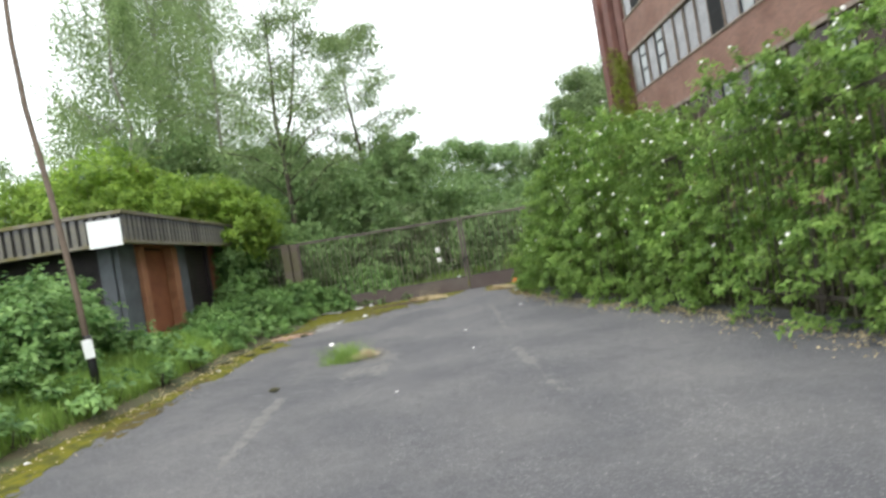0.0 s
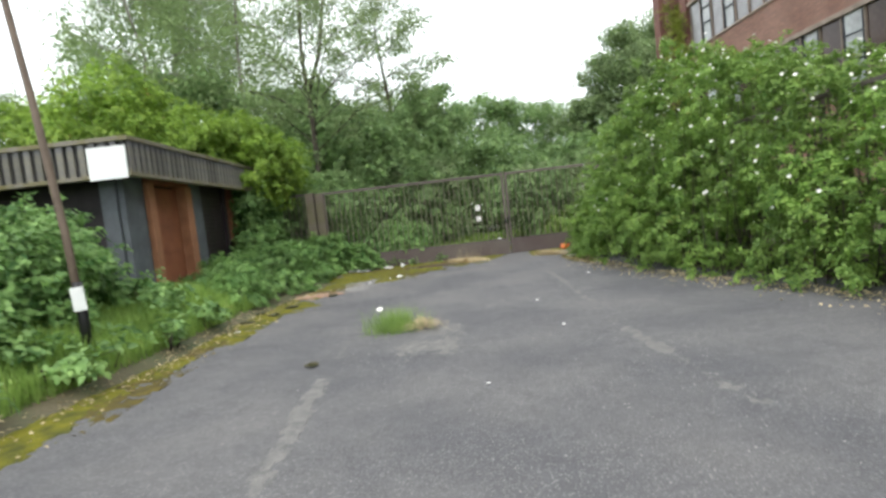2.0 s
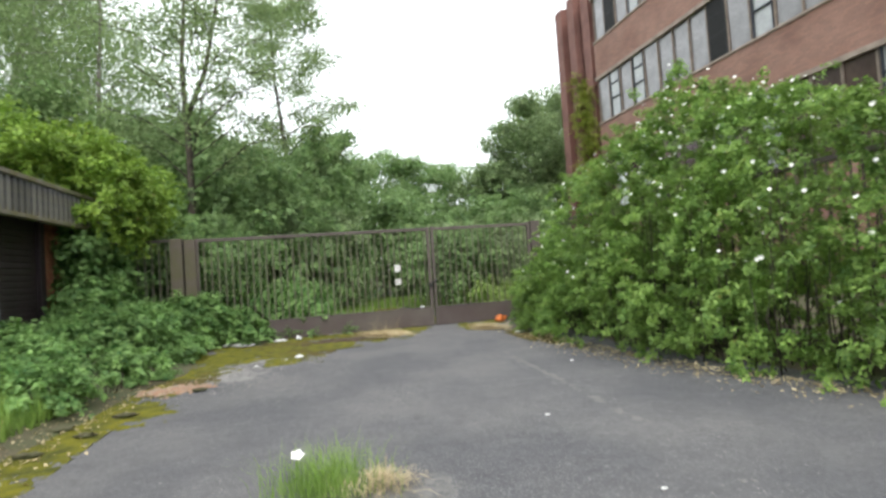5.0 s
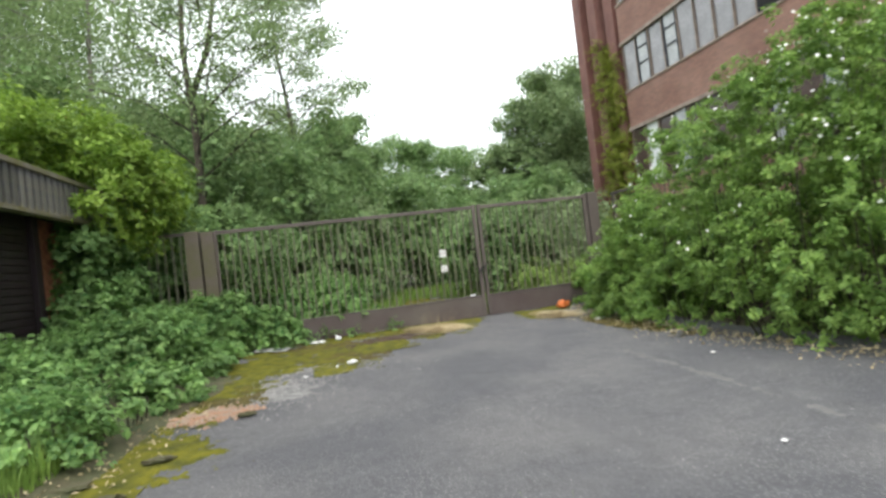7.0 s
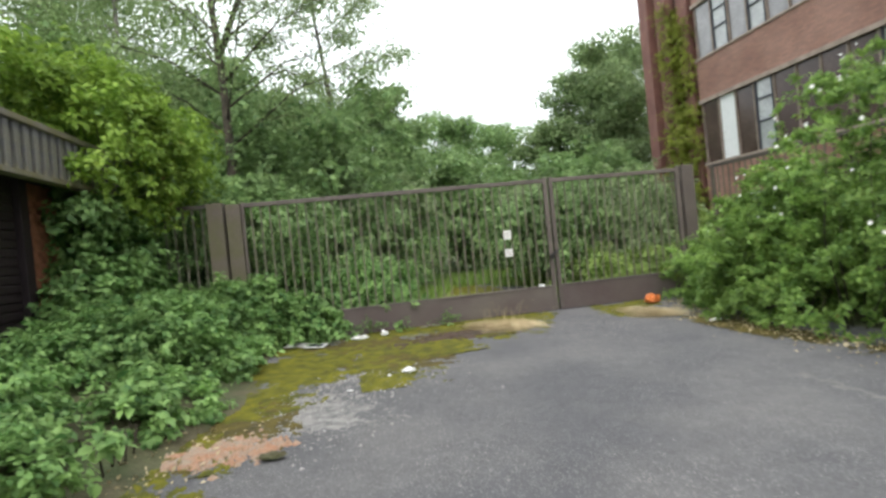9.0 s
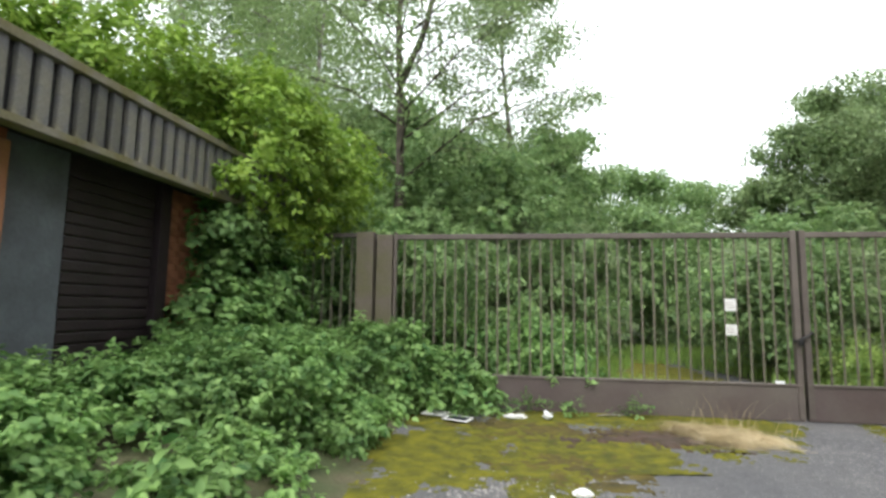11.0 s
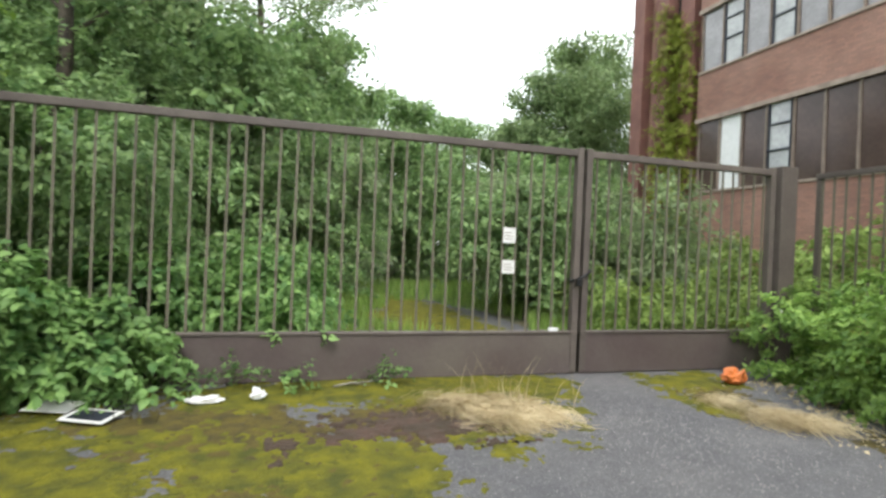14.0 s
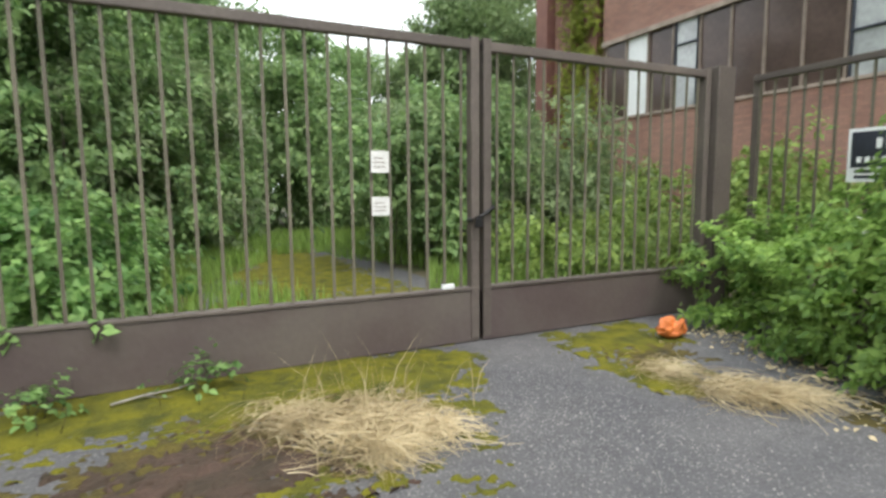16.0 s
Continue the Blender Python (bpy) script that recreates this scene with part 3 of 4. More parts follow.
def fence_sign():
    root = empty("sign_board", "white-edged dark company sign board fixed to the railings", "sign", "", (4.15, 15.5, 1.44))
    box("board", -0.012, 0, -0.30, 0.30, -0.22, 0.22, WHITE, root, "white backing board")
    box("dark_field", -0.016, -0.0125, -0.27, 0.27, -0.10, 0.19, PRINT, root, "near-black printed field", 0)
    for i, s in enumerate((-1, 0, 1)):
        box("emblem", -0.019, -0.0165, s * 0.07 - 0.02, s * 0.07 + 0.02, 0.05, 0.15 - 0.02 * abs(s), WHITE, root, "", 0)
    for i in range(7):
        box("letter_bar", -0.019, -0.0165, 0.19 - i * 0.06, 0.225 - i * 0.06, -0.06, -0.015, WHITE, root, "", 0)
    for i in range(2):
        box("text_line", -0.015, -0.0125, -0.24, 0.24, -0.19 + 0.045 * i, -0.165 + 0.045 * i, PRINT, root, "", 0)


fence_sign()


# ---- kiosk ----
KX, KY0, KY1 = -5.5, 10.15, 17.3
FZ0, FZ1 = 2.48, 3.06


def make_kiosk():
    root = empty("kiosk", "flat-roofed derelict kiosk with a ribbed grey fascia", "kiosk", "", (0, 0, 0))
    back = -10.5
    box("roof_slab", back, KX - 0.12, KY0 + 0.12, KY1, FZ0 + 0.06, FZ1 - 0.06, DARK, root, "dark flat roof slab")
    # both backings carry the groove shade in their colour
    side = box("side_fascia", KX - 0.11, KX - 0.05, KY0, KY1, FZ0 + 0.03, FZ1 - 0.05, FASCIA_SHADE, root, "backing of the grey mossy ribbed fascia, dark with painted groove shade")
    front = box("front_fascia", back, KX - 0.12, KY0 + 0.05, KY0 + 0.11, FZ0 + 0.03, FZ1 - 0.05, FASCIA_SHADE, root, "backing of the grey mossy ribbed fascia, dark with painted groove shade")
    box("top_rim", KX - 0.12, KX + 0.03, KY0 - 0.03, KY1, FZ1 - 0.05, FZ1 + 0.02, FASCIA_RIM, root, "pale weathered metal rim")
    box("top_rim", back, KX - 0.12, KY0 - 0.03, KY0 + 0.12, FZ1 - 0.05, FZ1 + 0.02, FASCIA_RIM, root, "pale weathered metal rim")
    box("lower_rim", KX - 0.12, KX + 0.02, KY0 - 0.02, KY1, FZ0 - 0.03, FZ0 + 0.03, FASCIA_RIM, root, "mossy lower rim")
    box("lower_rim", back, KX - 0.12, KY0 - 0.02, KY0 + 0.12, FZ0 - 0.03, FZ0 + 0.03, FASCIA_RIM, root, "mossy lower rim")
    rib = box_mesh("rib", 0.055, 0.10, FZ1 - FZ0 - 0.08, FASCIA, 0.012)
    for i in range(int((KY1 - KY0) / 0.17)):
        r = obj("rib", rib, root)
        r.location = (KX - 0.024, KY0 + 0.1 + 0.17 * i, FZ0 + 0.03)
    rib2 = box_mesh("rib", 0.10, 0.055, FZ1 - FZ0 - 0.08, FASCIA, 0.012)
    for i in range(int((KX - back) / 0.17)):
        r = obj("rib", rib2, root)
        r.location = (KX - 0.22 - 0.17 * i, KY0 + 0.024, FZ0 + 0.03)
    # walls under the overhang
    wx = KX - 0.4
    box("blue_grey_panel", wx - 0.12, wx - 0.02, 10.62, 11.22, 0.2, FZ0 + 0.05, BLUE_GREY, root, "blue-grey painted wall panel")
    box("blue_grey_panel", wx - 0.12, wx - 0.02, 12.92, 13.5, 0.2, FZ0 + 0.05, BLUE_GREY, root, "blue-grey painted wall panel")
    box("front_wall", -8.6, wx - 0.13, 10.64, 10.8, 0.2, FZ0 + 0.05, DARK, root, "dark front wall")
    box("blue_grey_panel", -6.3, wx - 0.135, 10.58, 10.635, 0.2, FZ0 + 0.05, BLUE_GREY, root, "blue-grey painted wall panel")
    box("back_wall", back, back + 0.15, 10.8, KY1, 0.2, FZ0 + 0.05, DARK, root)
    box("end_wall", back + 0.15, wx - 0.2, KY1 - 0.2, KY1 - 0.05, 0.2, FZ0 + 0.05, DARK, root)
    door = box("door", wx - 0.17, wx - 0.12, 11.46, 12.62, 0.25, 2.40, RUST, root, "rust-brown painted door leaf")
    box("door_rail", 0.026, 0.04, -0.5, 0.5, 0.9, 0.98, RUST, door, "", 0.004)
    for a, b in ((11.24, 11.45), (12.63, 12.9)):
        box("door_jamb", wx - 0.2, wx + 0.06, a, b, 0.2, 2.44, RUST_PALE, root, "orange-brown rusty jamb")
    box("door_head", wx - 0.2, wx + 0.02, 11.24, 12.9, 2.442, FZ0 + 0.05, RUST, root)
    slat = box_mesh("slat", 0.03, 1.08, 0.085, SHUTTER, 0.01)
    sh = box("shutter", wx - 0.12, wx - 0.06, 13.51, 14.62, 0.2, FZ0 + 0.05, SHUTTER, root, "dark purple-brown slatted shutter")
    for i in range(22):
        s = obj("slat", slat, sh)
        s.location = (0.035, 0, 0.05 + 0.1 * i)
    box("shutter_post", wx - 0.1, wx + 0.02, 14.62, 14.78, 0.2, FZ0 + 0.05, SHUTTER, root)
    wall = box("brick_wall", wx - 0.25, wx - 0.06, 14.78, 15.55, 0.1, FZ0 + 0.05, PINK_BRICK, root, "orange-red brick wall end")
    brick = box_mesh("brick", 0.02, 0.215, 0.065, PINK_BRICK, 0.004)
    for row in range(30):
        for c in range(3):
            b = obj("brick", brick, wall)
            b.location = (0.10, -0.275 + 0.225 * c + (0.06 if row % 2 else 0), 0.05 + 0.075 * row)
    box("end_beam", -6.1, KX + 0.1, KY1 + 0.002, KY1 + 0.16, 2.36, 2.52, FASCIA_RIM, root, "mossy end beam")
    box("end_wall", wx - 0.25, wx - 0.1, 15.55, KY1 - 0.21, 0.1, FZ0 + 0.05, DARK, root)
    return root


make_kiosk()
board = box("blank_board", -6.13, -5.52, KY0 - 0.035, KY0 - 0.005, 2.42, 2.93, WHITE, None, "", 0.004)
tagged(board, "blank white board fixed to the kiosk fascia", "sign")


def make_pole():
    root = empty("lamp_pole", "thin leaning brown metal pole with a bent top", "pole", "", (-4.56, 7.2, 0.3))
    pts = [(0, 0, -0.1), (-0.06, 0, 1.2), (-0.2, 0.02, 2.6), (-0.34, 0.02, 3.8), (-0.38, 0.02, 4.7), (-0.36, 0.02, 5.6), (-0.29, 0.02, 6.6)]
    obj("shaft", tubes_mesh("shaft", [(pts, [0.042, 0.04, 0.037, 0.034, 0.031, 0.028, 0.024])], POLE_METAL, 10), root)
    obj("foot_sleeve", tubes_mesh("foot_sleeve", [([(0, 0, -0.05), (-0.02, 0, 0.72)], [0.054, 0.05])], BLACK, 10), root, "black sleeve")
    pl = obj("plate", box_mesh("plate", 0.13, 0.012, 0.25, WHITE, 0.004), root, "small blank white plate")
    pl.matrix_local = pose(0.03, -0.075, 0.42, 0, -4, 8)


make_pole()


# ---- factory building ----
BX, BY0, BY1, BTOP = 12.0, -3.0, 27.62, 15.6
MOD = 0.92
BANDS = ((3.50, 5.92), (7.66, 9.74), (11.55, 13.65))


def make_building():
    root = empty("factory_building", "derelict red-brown brick factory with bands of windows", "building", "", (0, 0, 0))
    zs = [-0.1] + [z for band in BANDS for z in band] + [BTOP]
    for i in range(0, len(zs), 2):
        w = box("wall", BX, BX + 0.4, BY0, BY1, zs[i], zs[i + 1], BRICK, root, "red-brown brick spandrel", 0.01)
    box("wall", BX + 0.41, BX + 14, BY1 - 0.4, BY1, -0.1, BTOP, BRICK, root, "red-brown brick end wall")
    box("wall", BX + 0.41, BX + 14, BY0, BY0 + 0.4, -0.1, BTOP, BRICK, root)
    box("wall", BX + 13.6, BX + 14, BY0 + 0.41, BY1 - 0.41, -0.1, BTOP, BRICK, root)
    # added sheet: paints the darkness of the rooms behind the windows
    box("room_shade_sheet", BX + 1.2, BX + 1.4, BY0 + 0.5, BY1 - 0.5, 0, BTOP - 0.3, DEEP_SHADE, root, "near-black sheet standing in for the rooms' shade")
    box("roof", BX - 0.1, BX + 14.1, BY0 - 0.1, BY1 + 0.1, BTOP + 0.002, BTOP + 0.25, LINTEL, root, "flat roof with a pale edge")
    kinds = "dwdcddddcdcdddcddcddcdcdddcdddcdc"
    upper = "gcgcggggogcggcggcggogcggcgggcggcg"
    cache = {}

    def mesh(key, *a):
        if key not in cache:
            cache[key] = box_mesh(*a)
        return cache[key]

    for bi, (z0, z1) in enumerate(BANDS):
        h = z1 - z0
        box("lintel", BX - 0.07, BX - 0.002, BY0, BY1, z1 - 0.02, z1 + 0.13, LINTEL, root, "pale concrete lintel")
        box("sill", BX - 0.05, BX - 0.002, BY0, BY1, z0 - 0.06, z0 + 0.02, LINTEL, root, "pale sill")
        for k in range(33):
            y = BY1 - 0.12 - MOD * (k + 0.5)
            if y < BY0 + 0.6:
                break
            kind = (kinds if bi == 0 else upper)[(k + 7 * (bi == 2)) % 33]
            win = obj("window", mesh(("m", bi), "mullion", 0.1, 0.07, h - 0.01, MULLION, 0.01), root, "dark panel window" if kind in "dg" else "casement window with a pale inside" if kind == "c" else "boarded window" if kind == "w" else "broken open window")
            win.location = (BX + 0.06, y + MOD / 2, z0 + 0.005)
            # open windows (o) get the room's darkness as a near-black pane
            mat = {"d": DARK_PANE, "g": SHEEN_PANE, "c": PALE_PANE, "w": WHITE, "o": DEEP_SHADE}[kind]
            p = obj("pane", mesh((kind, bi), "pane", 0.02, MOD - 0.08, h - 0.01, mat, 0), win)
            p.location = (0.02, -MOD / 2, 0)
            p.rotation_euler = (0, radians(rng.normal(0, 0.4)), radians(rng.normal(0, 0.6)))
            if kind in "co":
                for zf in (0.4, 0.72):
                    t = obj("transom", mesh("t", "transom", 0.06, MOD - 0.1, 0.05, PRINT, 0.008), win)
                    t.location = (-0.02, -MOD / 2, h * zf)
                for s in (-1, 1):
                    t = obj("casement_stile", mesh(("s", bi), "casement_stile", 0.06, 0.04, h - 0.03, PRINT, 0.008), win)
                    t.location = (-0.02, -MOD / 2 + s * (MOD / 2 - 0.09), 0.01)
            if kind == "o":
                t = obj("open_sash", mesh(("o", bi), "open_sash", 0.03, MOD - 0.12, h * 0.38, PALE_PANE, 0.004), win)
                t.location = (-0.04, -MOD / 2, 0.02)
    # stair tower at the far corner
    tower = box("stair_tower", BX + 0.35, BX + 5, BY1 + 0.02, 31.3, -0.1, 14.9, BRICK, root, "tall brick stair tower with vertical piers")
    for y, d in ((28.0, 0.3), (29.2, 0.45), (30.7, 0.4)):
        box("pier", BX + 0.35 - d, BX + 0.34, y, y + 0.7, -0.1, 14.7 + 0.2 * d, PIER, root, "dark red vertical pier")
    # near-black strip paints the shade of the recess between two piers
    box("pier_recess_shade", BX + 0.32, BX + 0.348, 28.75, 29.15, 2.5, 14.0, DEEP_SHADE, root)
    return root


make_building()

# ---- foliage: rose hedge by the railings ----
def hedge_height(y):
    return float(np.interp(y, [1, 4, 5.2, 6.4, 7.4, 8.2, 9.4, 11.4, 12.4, 13.4, 14.3, 15.0, 15.6, 16.9], [3.2, 3.2, 3.1, 2.7, 2.15, 2.4, 3.05, 3.5, 3.0, 2.25, 1.65, 1.08, 0.9, 0.9]))


def rose_mesh():
    bm = bmesh.new()
    for k in range(5):
        a = 2 * math.pi * k / 5
        c = Matrix.Rotation(a, 4, "Z")
        v = [bm.verts.new(c @ Vector(q)) for q in ((0, 0, 0), (0.022, -0.018, 0.012), (0.04, 0, 0.016), (0.022, 0.018, 0.012))]
        bm.faces.new(v)
    me = bpy.data.meshes.new("rose")
    bm.to_mesh(me)
    bm.free()
    me.materials.append(PETAL)
    return me


ROSE = rose_mesh()


def rose_bush(y0, y1, n, flowers, size):
    lobes = []
    for y in np.arange(y0, y1, 0.42):
        h = hedge_height(y)
        e = right_edge(y)
        zz = 0.35
        while zz < h - 0.2:
            f = zz / h
            r = rng.uniform(0.42, 0.75)
            x = e + r * 0.75 + 0.75 * f ** 1.6 + rng.uniform(-0.1, 0.3)
            lobes.append((x, y + rng.uniform(-0.25, 0.25), min(zz, h - 0.85 * r), r, r * rng.uniform(0.9, 1.2), r * rng.uniform(0.7, 0.95)))
            if rng.random() < 0.75:
                lobes.append((x + rng.uniform(0.6, 1.5), y, min(zz + 0.1, h - 0.9 * r), r * 1.1, r * 1.1, r))
            zz += rng.uniform(0.35, 0.6)
    # arching shoots that break the outline
    for _ in range(16):
        x, y, z, rx, ry, rz = lobes[rng.integers(len(lobes))]
        a, r = rng.uniform(-0.9, 0.6), rng.uniform(0.10, 0.2)
        if z + rz > 0.6 * hedge_height(y) and y < 13.8:
            for k in range(4):
                lobes.append((x - 0.12 * k - 0.3 * rx, y + a * 0.2 * k, z + rz * (0.85 + 0.22 * k - 0.05 * k * k), r, r, r * 0.8))
    root, p, o = bush("rose_bush", lobes, n, size, HEDGE_LEAF, "dense green wild rose bush with white flowers", "bush", "rose bushes along the railings", depth=0.5)
    face = (o[:, 0] < 0.3) & (o[:, 2] > -0.2) & (p[:, 2] > 0.5)
    # more flowers towards the top
    w = np.where(face, (p[:, 2] / hedge_height((y0 + y1) / 2)) ** 2, 0)
    for i in rng.choice(len(p), flowers, replace=False, p=w / w.sum()):
        f = obj("rose", ROSE, root)
        d = Vector(o[i] + np.array([-0.5, -0.4, 0.3]))
        f.matrix_local = Matrix.Translation(Vector(p[i]) - Vector(root.location) + Vector(o[i]) * 0.09) @ d.to_track_quat("Z", "Y").to_matrix().to_4x4() @ Matrix.Scale(rng.uniform(0.4, 0.75), 4)
    return root


rose_bush(1.5, 5.0, 70000, 80, 0.058)
rose_bush(5.0, 8.0, 130000, 130, 0.051)
rose_bush(8.0, 11.0, 135000, 200, 0.051)
rose_bush(11.0, 14.0, 135000, 190, 0.051)
rose_bush(14.0, 16.9, 85000, 40, 0.06)

# ---- foliage: left bank ----
def bank(x, y):
    return ground_height(x, y)


for k, (y0, y1, xa, xb, h, n) in enumerate(((12.0, 14.2, -5.6, -4.3, 0.36, 46000), (14.0, 16.3, -5.4, -4.2, 0.55, 54000))):
    bush("bramble_thicket", heap(xa, xb, y0, y1, h, 15, 0.40 if h > 0.3 else 0.25, floor_h=0.3), int(1.5 * n), 0.05, BRAMBLE_LEAF, "low green nettle and bramble thicket on the bank", "bramble", "brambles on the bank", base_z=0.25, wide=0.7, floor_z=0.05)
bush("bramble_thicket", heap(-5.3, -4.15, 10.5, 12.4, 0.3, 15, 0.26, floor_h=0.22), 26000, 0.05, BRAMBLE_LEAF, "low nettles among grass on the bank", "bramble", "brambles on the bank", base_z=0.25, wide=0.7, floor_z=0.03)
bush("bramble_thicket", heap(-4.4, -3.8, 12.3, 16.2, 0.22, 26, 0.24, floor_h=0.03), 46000, 0.05, BRAMBLE_LEAF, "low nettles creeping over the asphalt's edge", "bramble", "brambles on the bank", wide=0.7)
bush("bramble_thicket", heap(-4.3, -3.6, 16.1, 16.5, 0.95, 9, 0.32) + heap(-3.6, -2.9, 16.3, 16.6, 0.6, 5, 0.25), 30000, 0.07, BRAMBLE_LEAF, "bramble climbing the gate post and gate", "bramble", "brambles on the bank", wide=0.7)
bush("ivy", [(-5.62, 14.9 + 0.3 * i, 0.6 + 0.27 * i + 0.25 * (i % 2), 0.3, 0.4, 0.4) for i in range(8)] + [(-5.5, 15.3 + 0.4 * i, 0.9, 0.35, 0.4, 0.6) for i in range(4)] + [(-5.6, 15.7 + 0.4 * i, 1.7, 0.3, 0.4, 0.5) for i in range(3)] + [(-5.7, 15.35 + 0.25 * i, 2.15 - 0.1 * i, 0.25, 0.3, 0.35) for i in range(4)], 28000, 0.08, BRAMBLE_LEAF, "dark ivy and bramble climbing the kiosk's brick end", "ivy", "", wide=0.75)
bush("elder_bush", heap(-7.4, -5.5, 7.0, 9.4, 1.45, 17, 0.45, floor_h=0.35), 46000, 0.085, BRAMBLE_LEAF, "tangled green shrub before the kiosk front", "bush", "", base_z=0.4, wide=0.65)
bush("elder_bush", heap(-9.9, -7.4, 5.0, 9.0, 2.2, 22, 0.7, floor_h=0.4), 52000, 0.11, ROOF_LEAF, "tall bright green shrub behind the pole", "bush", "", base_z=0.4, wide=0.65)
bush("elder_bush", heap(-9.0, -6.2, -1.5, 4.0, 2.2, 20, 0.7, floor_h=0.4), 22000, 0.12, BRAMBLE_LEAF, "green shrub on the bank", "bush", "", base_z=0.4, wide=0.65)
bush("bramble_thicket", heap(-5.5, -4.6, 3.0, 7.0, 0.42, 8, 0.22, floor_h=0.2), 6500, 0.075, BRAMBLE_LEAF, "low weeds along the edge of the bank", "bramble", "brambles on the bank", base_z=0.3, wide=0.7)
bush("bramble_thicket", heap(-5.6, -4.7, 7.4, 10.2, 0.5, 5, 0.25, floor_h=0.25), 6000, 0.075, BRAMBLE_LEAF, "low weeds round the pole's foot", "bramble", "brambles on the bank", base_z=0.3, wide=0.7)


def grass(name, pts, h, mat, label, width=0.012, spread=0.35, kind="stuff"):
    """Single curved blades."""
    n = len(pts)
    vs = np.zeros((n, 5, 3))
    a = rng.uniform(0, 2 * math.pi, n)
    d = np.stack([np.cos(a), np.sin(a), np.zeros(n)], 1)
    s = np.stack([-np.sin(a), np.cos(a), np.zeros(n)], 1) * width * rng.uniform(0.6, 1.3, (n, 1))
    hh = h * rng.uniform(0.4, 1.2, (n, 1))
    b = spread * rng.uniform(0.1, 1.2, (n, 1)) * hh
    up = np.array([0, 0, 1.0])
    vs[:, 0], vs[:, 1] = pts - s / 2, pts + s / 2
    mid = pts + up * hh * 0.6 + d * b * 0.35
    vs[:, 2], vs[:, 3] = mid + s * 0.4, mid - s * 0.4
    vs[:, 4] = pts + up * hh + d * b * 1.2
    k = 5 * np.arange(n)[:, None]
    faces = np.concatenate([k + np.array([0, 1, 2]), k + np.array([0, 2, 3]), k + np.array([3, 2, 4])], 1).reshape(-1, 3)
    ob = obj(name, link_mesh(name, vs.reshape(-1, 3).tolist(), faces.tolist(), mat))
    return tagged(ob, label, "grass", kind=kind)


def strip(n, y0, y1, inner, outer):
    y = rng.uniform(y0, y1, n)
    e = np.array([left_edge(q) for q in y])
    x = e - inner - (outer - inner) * rng.random(n) ** 1.0
    z = np.array([bank(a, b) for a, b in zip(x, y)])
    return np.stack([x, y, z - 0.01], 1)


grass("grass", strip(52000, -1.0, 10.9, 0.34, 2.3), 0.25, GRASS_BLADE, "fresh green grass on the bank")
path_y = rng.uniform(17.0, 28.5, 26000)
path_x = rng.uniform(-2.8, 4.2, 26000)
bare = np.abs(path_x - 0.9) < 0.95 + 0.4 * np.sin(path_y * 1.3)
path_pts = np.stack([path_x, path_y, np.zeros(26000)], 1)[~bare | (path_y > 23.5)]
grass("grass", path_pts, 0.26, GRASS_BLADE, "tall grass beside the overgrown path behind the gate", 0.014)
tuft = np.stack([rng.normal(-1.42, 0.16, 800), rng.normal(7.85, 0.13, 800), np.zeros(800)], 1)
grass("grass", tuft, 0.27, GRASS_BLADE, "green grass tuft growing through the asphalt", 0.004, 0.75)

# ---- shrubs over the kiosk and behind the gate ----
bush("roof_shrub", heap(-9.5, -6.2, 11.4, 16.5, 1.3, 26, 0.65, floor_h=3.0), 60000, 0.10, ROOF_LEAF, "yellow-green shrub growing over the kiosk roof", "bush", "", base_z=3.06)
bush("roof_shrub", [(-5.5, 15.9, 3.3, 0.75, 0.9, 0.8), (-5.2, 16.3, 2.9, 0.6, 0.7, 0.7), (-5.9, 16.6, 3.6, 0.8, 0.8, 0.8), (-5.3, 17.2, 3.2, 0.7, 0.7, 0.7), (-6.1, 15.4, 3.5, 0.6, 0.7, 0.5)], 32000, 0.09, ROOF_LEAF, "bright yellow-green shrub spilling over the fascia end", "bush", "", base_z=3.0, floor_z=1.9)
bush("scrub_bush", heap(-7.5, -3.2, 17.6, 20.5, 2.8, 30, 0.8), 100000, 0.075, SCRUB_LEAF, "dense green scrub behind the gate", "bush", "scrub behind the gate", wide=0.6)
bush("scrub_bush", heap(-3.6, -1.3, 17.4, 19.3, 0.95, 16, 0.42), 32000, 0.075, BRAMBLE_LEAF, "low bramble scrub behind the gate bars", "bush", "scrub behind the gate", wide=0.65)
bush("scrub_bush", heap(-6.5, -1.2, 20.0, 26.0, 4.3, 40, 1.1), 110000, 0.10, SCRUB_LEAF, "tall green scrub behind the gate", "bush", "scrub behind the gate", wide=0.55)
bush("scrub_bush", heap(-9.0, -0.8, 23.5, 30.0, 6.3, 46, 1.3), 90000, 0.14, SCRUB_LEAF, "tall rounded green scrub and saplings in the wood", "bush", "scrub behind the gate")
bush("willow_bush", heap(-2.9, -0.3, 22.5, 29.0, 3.3, 22, 0.9), 42000, 0.15, GREY_LEAF, "grey-green willow scrub beyond the gate", "bush", "scrub behind the gate", wide=0.4)
bush("willow_bush", heap(3.1, 6.4, 21.0, 27.0, 2.6, 26, 0.75), 42000, 0.14, GREY_LEAF, "grey-green willow scrub before the factory wall", "bush", "scrub behind the gate", wide=0.4)
bush("scrub_bush", heap(1.9, 3.6, 20.3, 22.8, 2.4, 14, 0.6), 26000, 0.10, SCRUB_LEAF, "dark green bush beside the mossy path", "bush", "scrub behind the gate", wide=0.6)
bush("scrub_bush", heap(3.0, 7.5, 17.6, 21.0, 0.75, 24, 0.45), 34000, 0.08, WEED_LEAF, "yellow-green weeds below the factory wall", "bush", "scrub behind the gate")
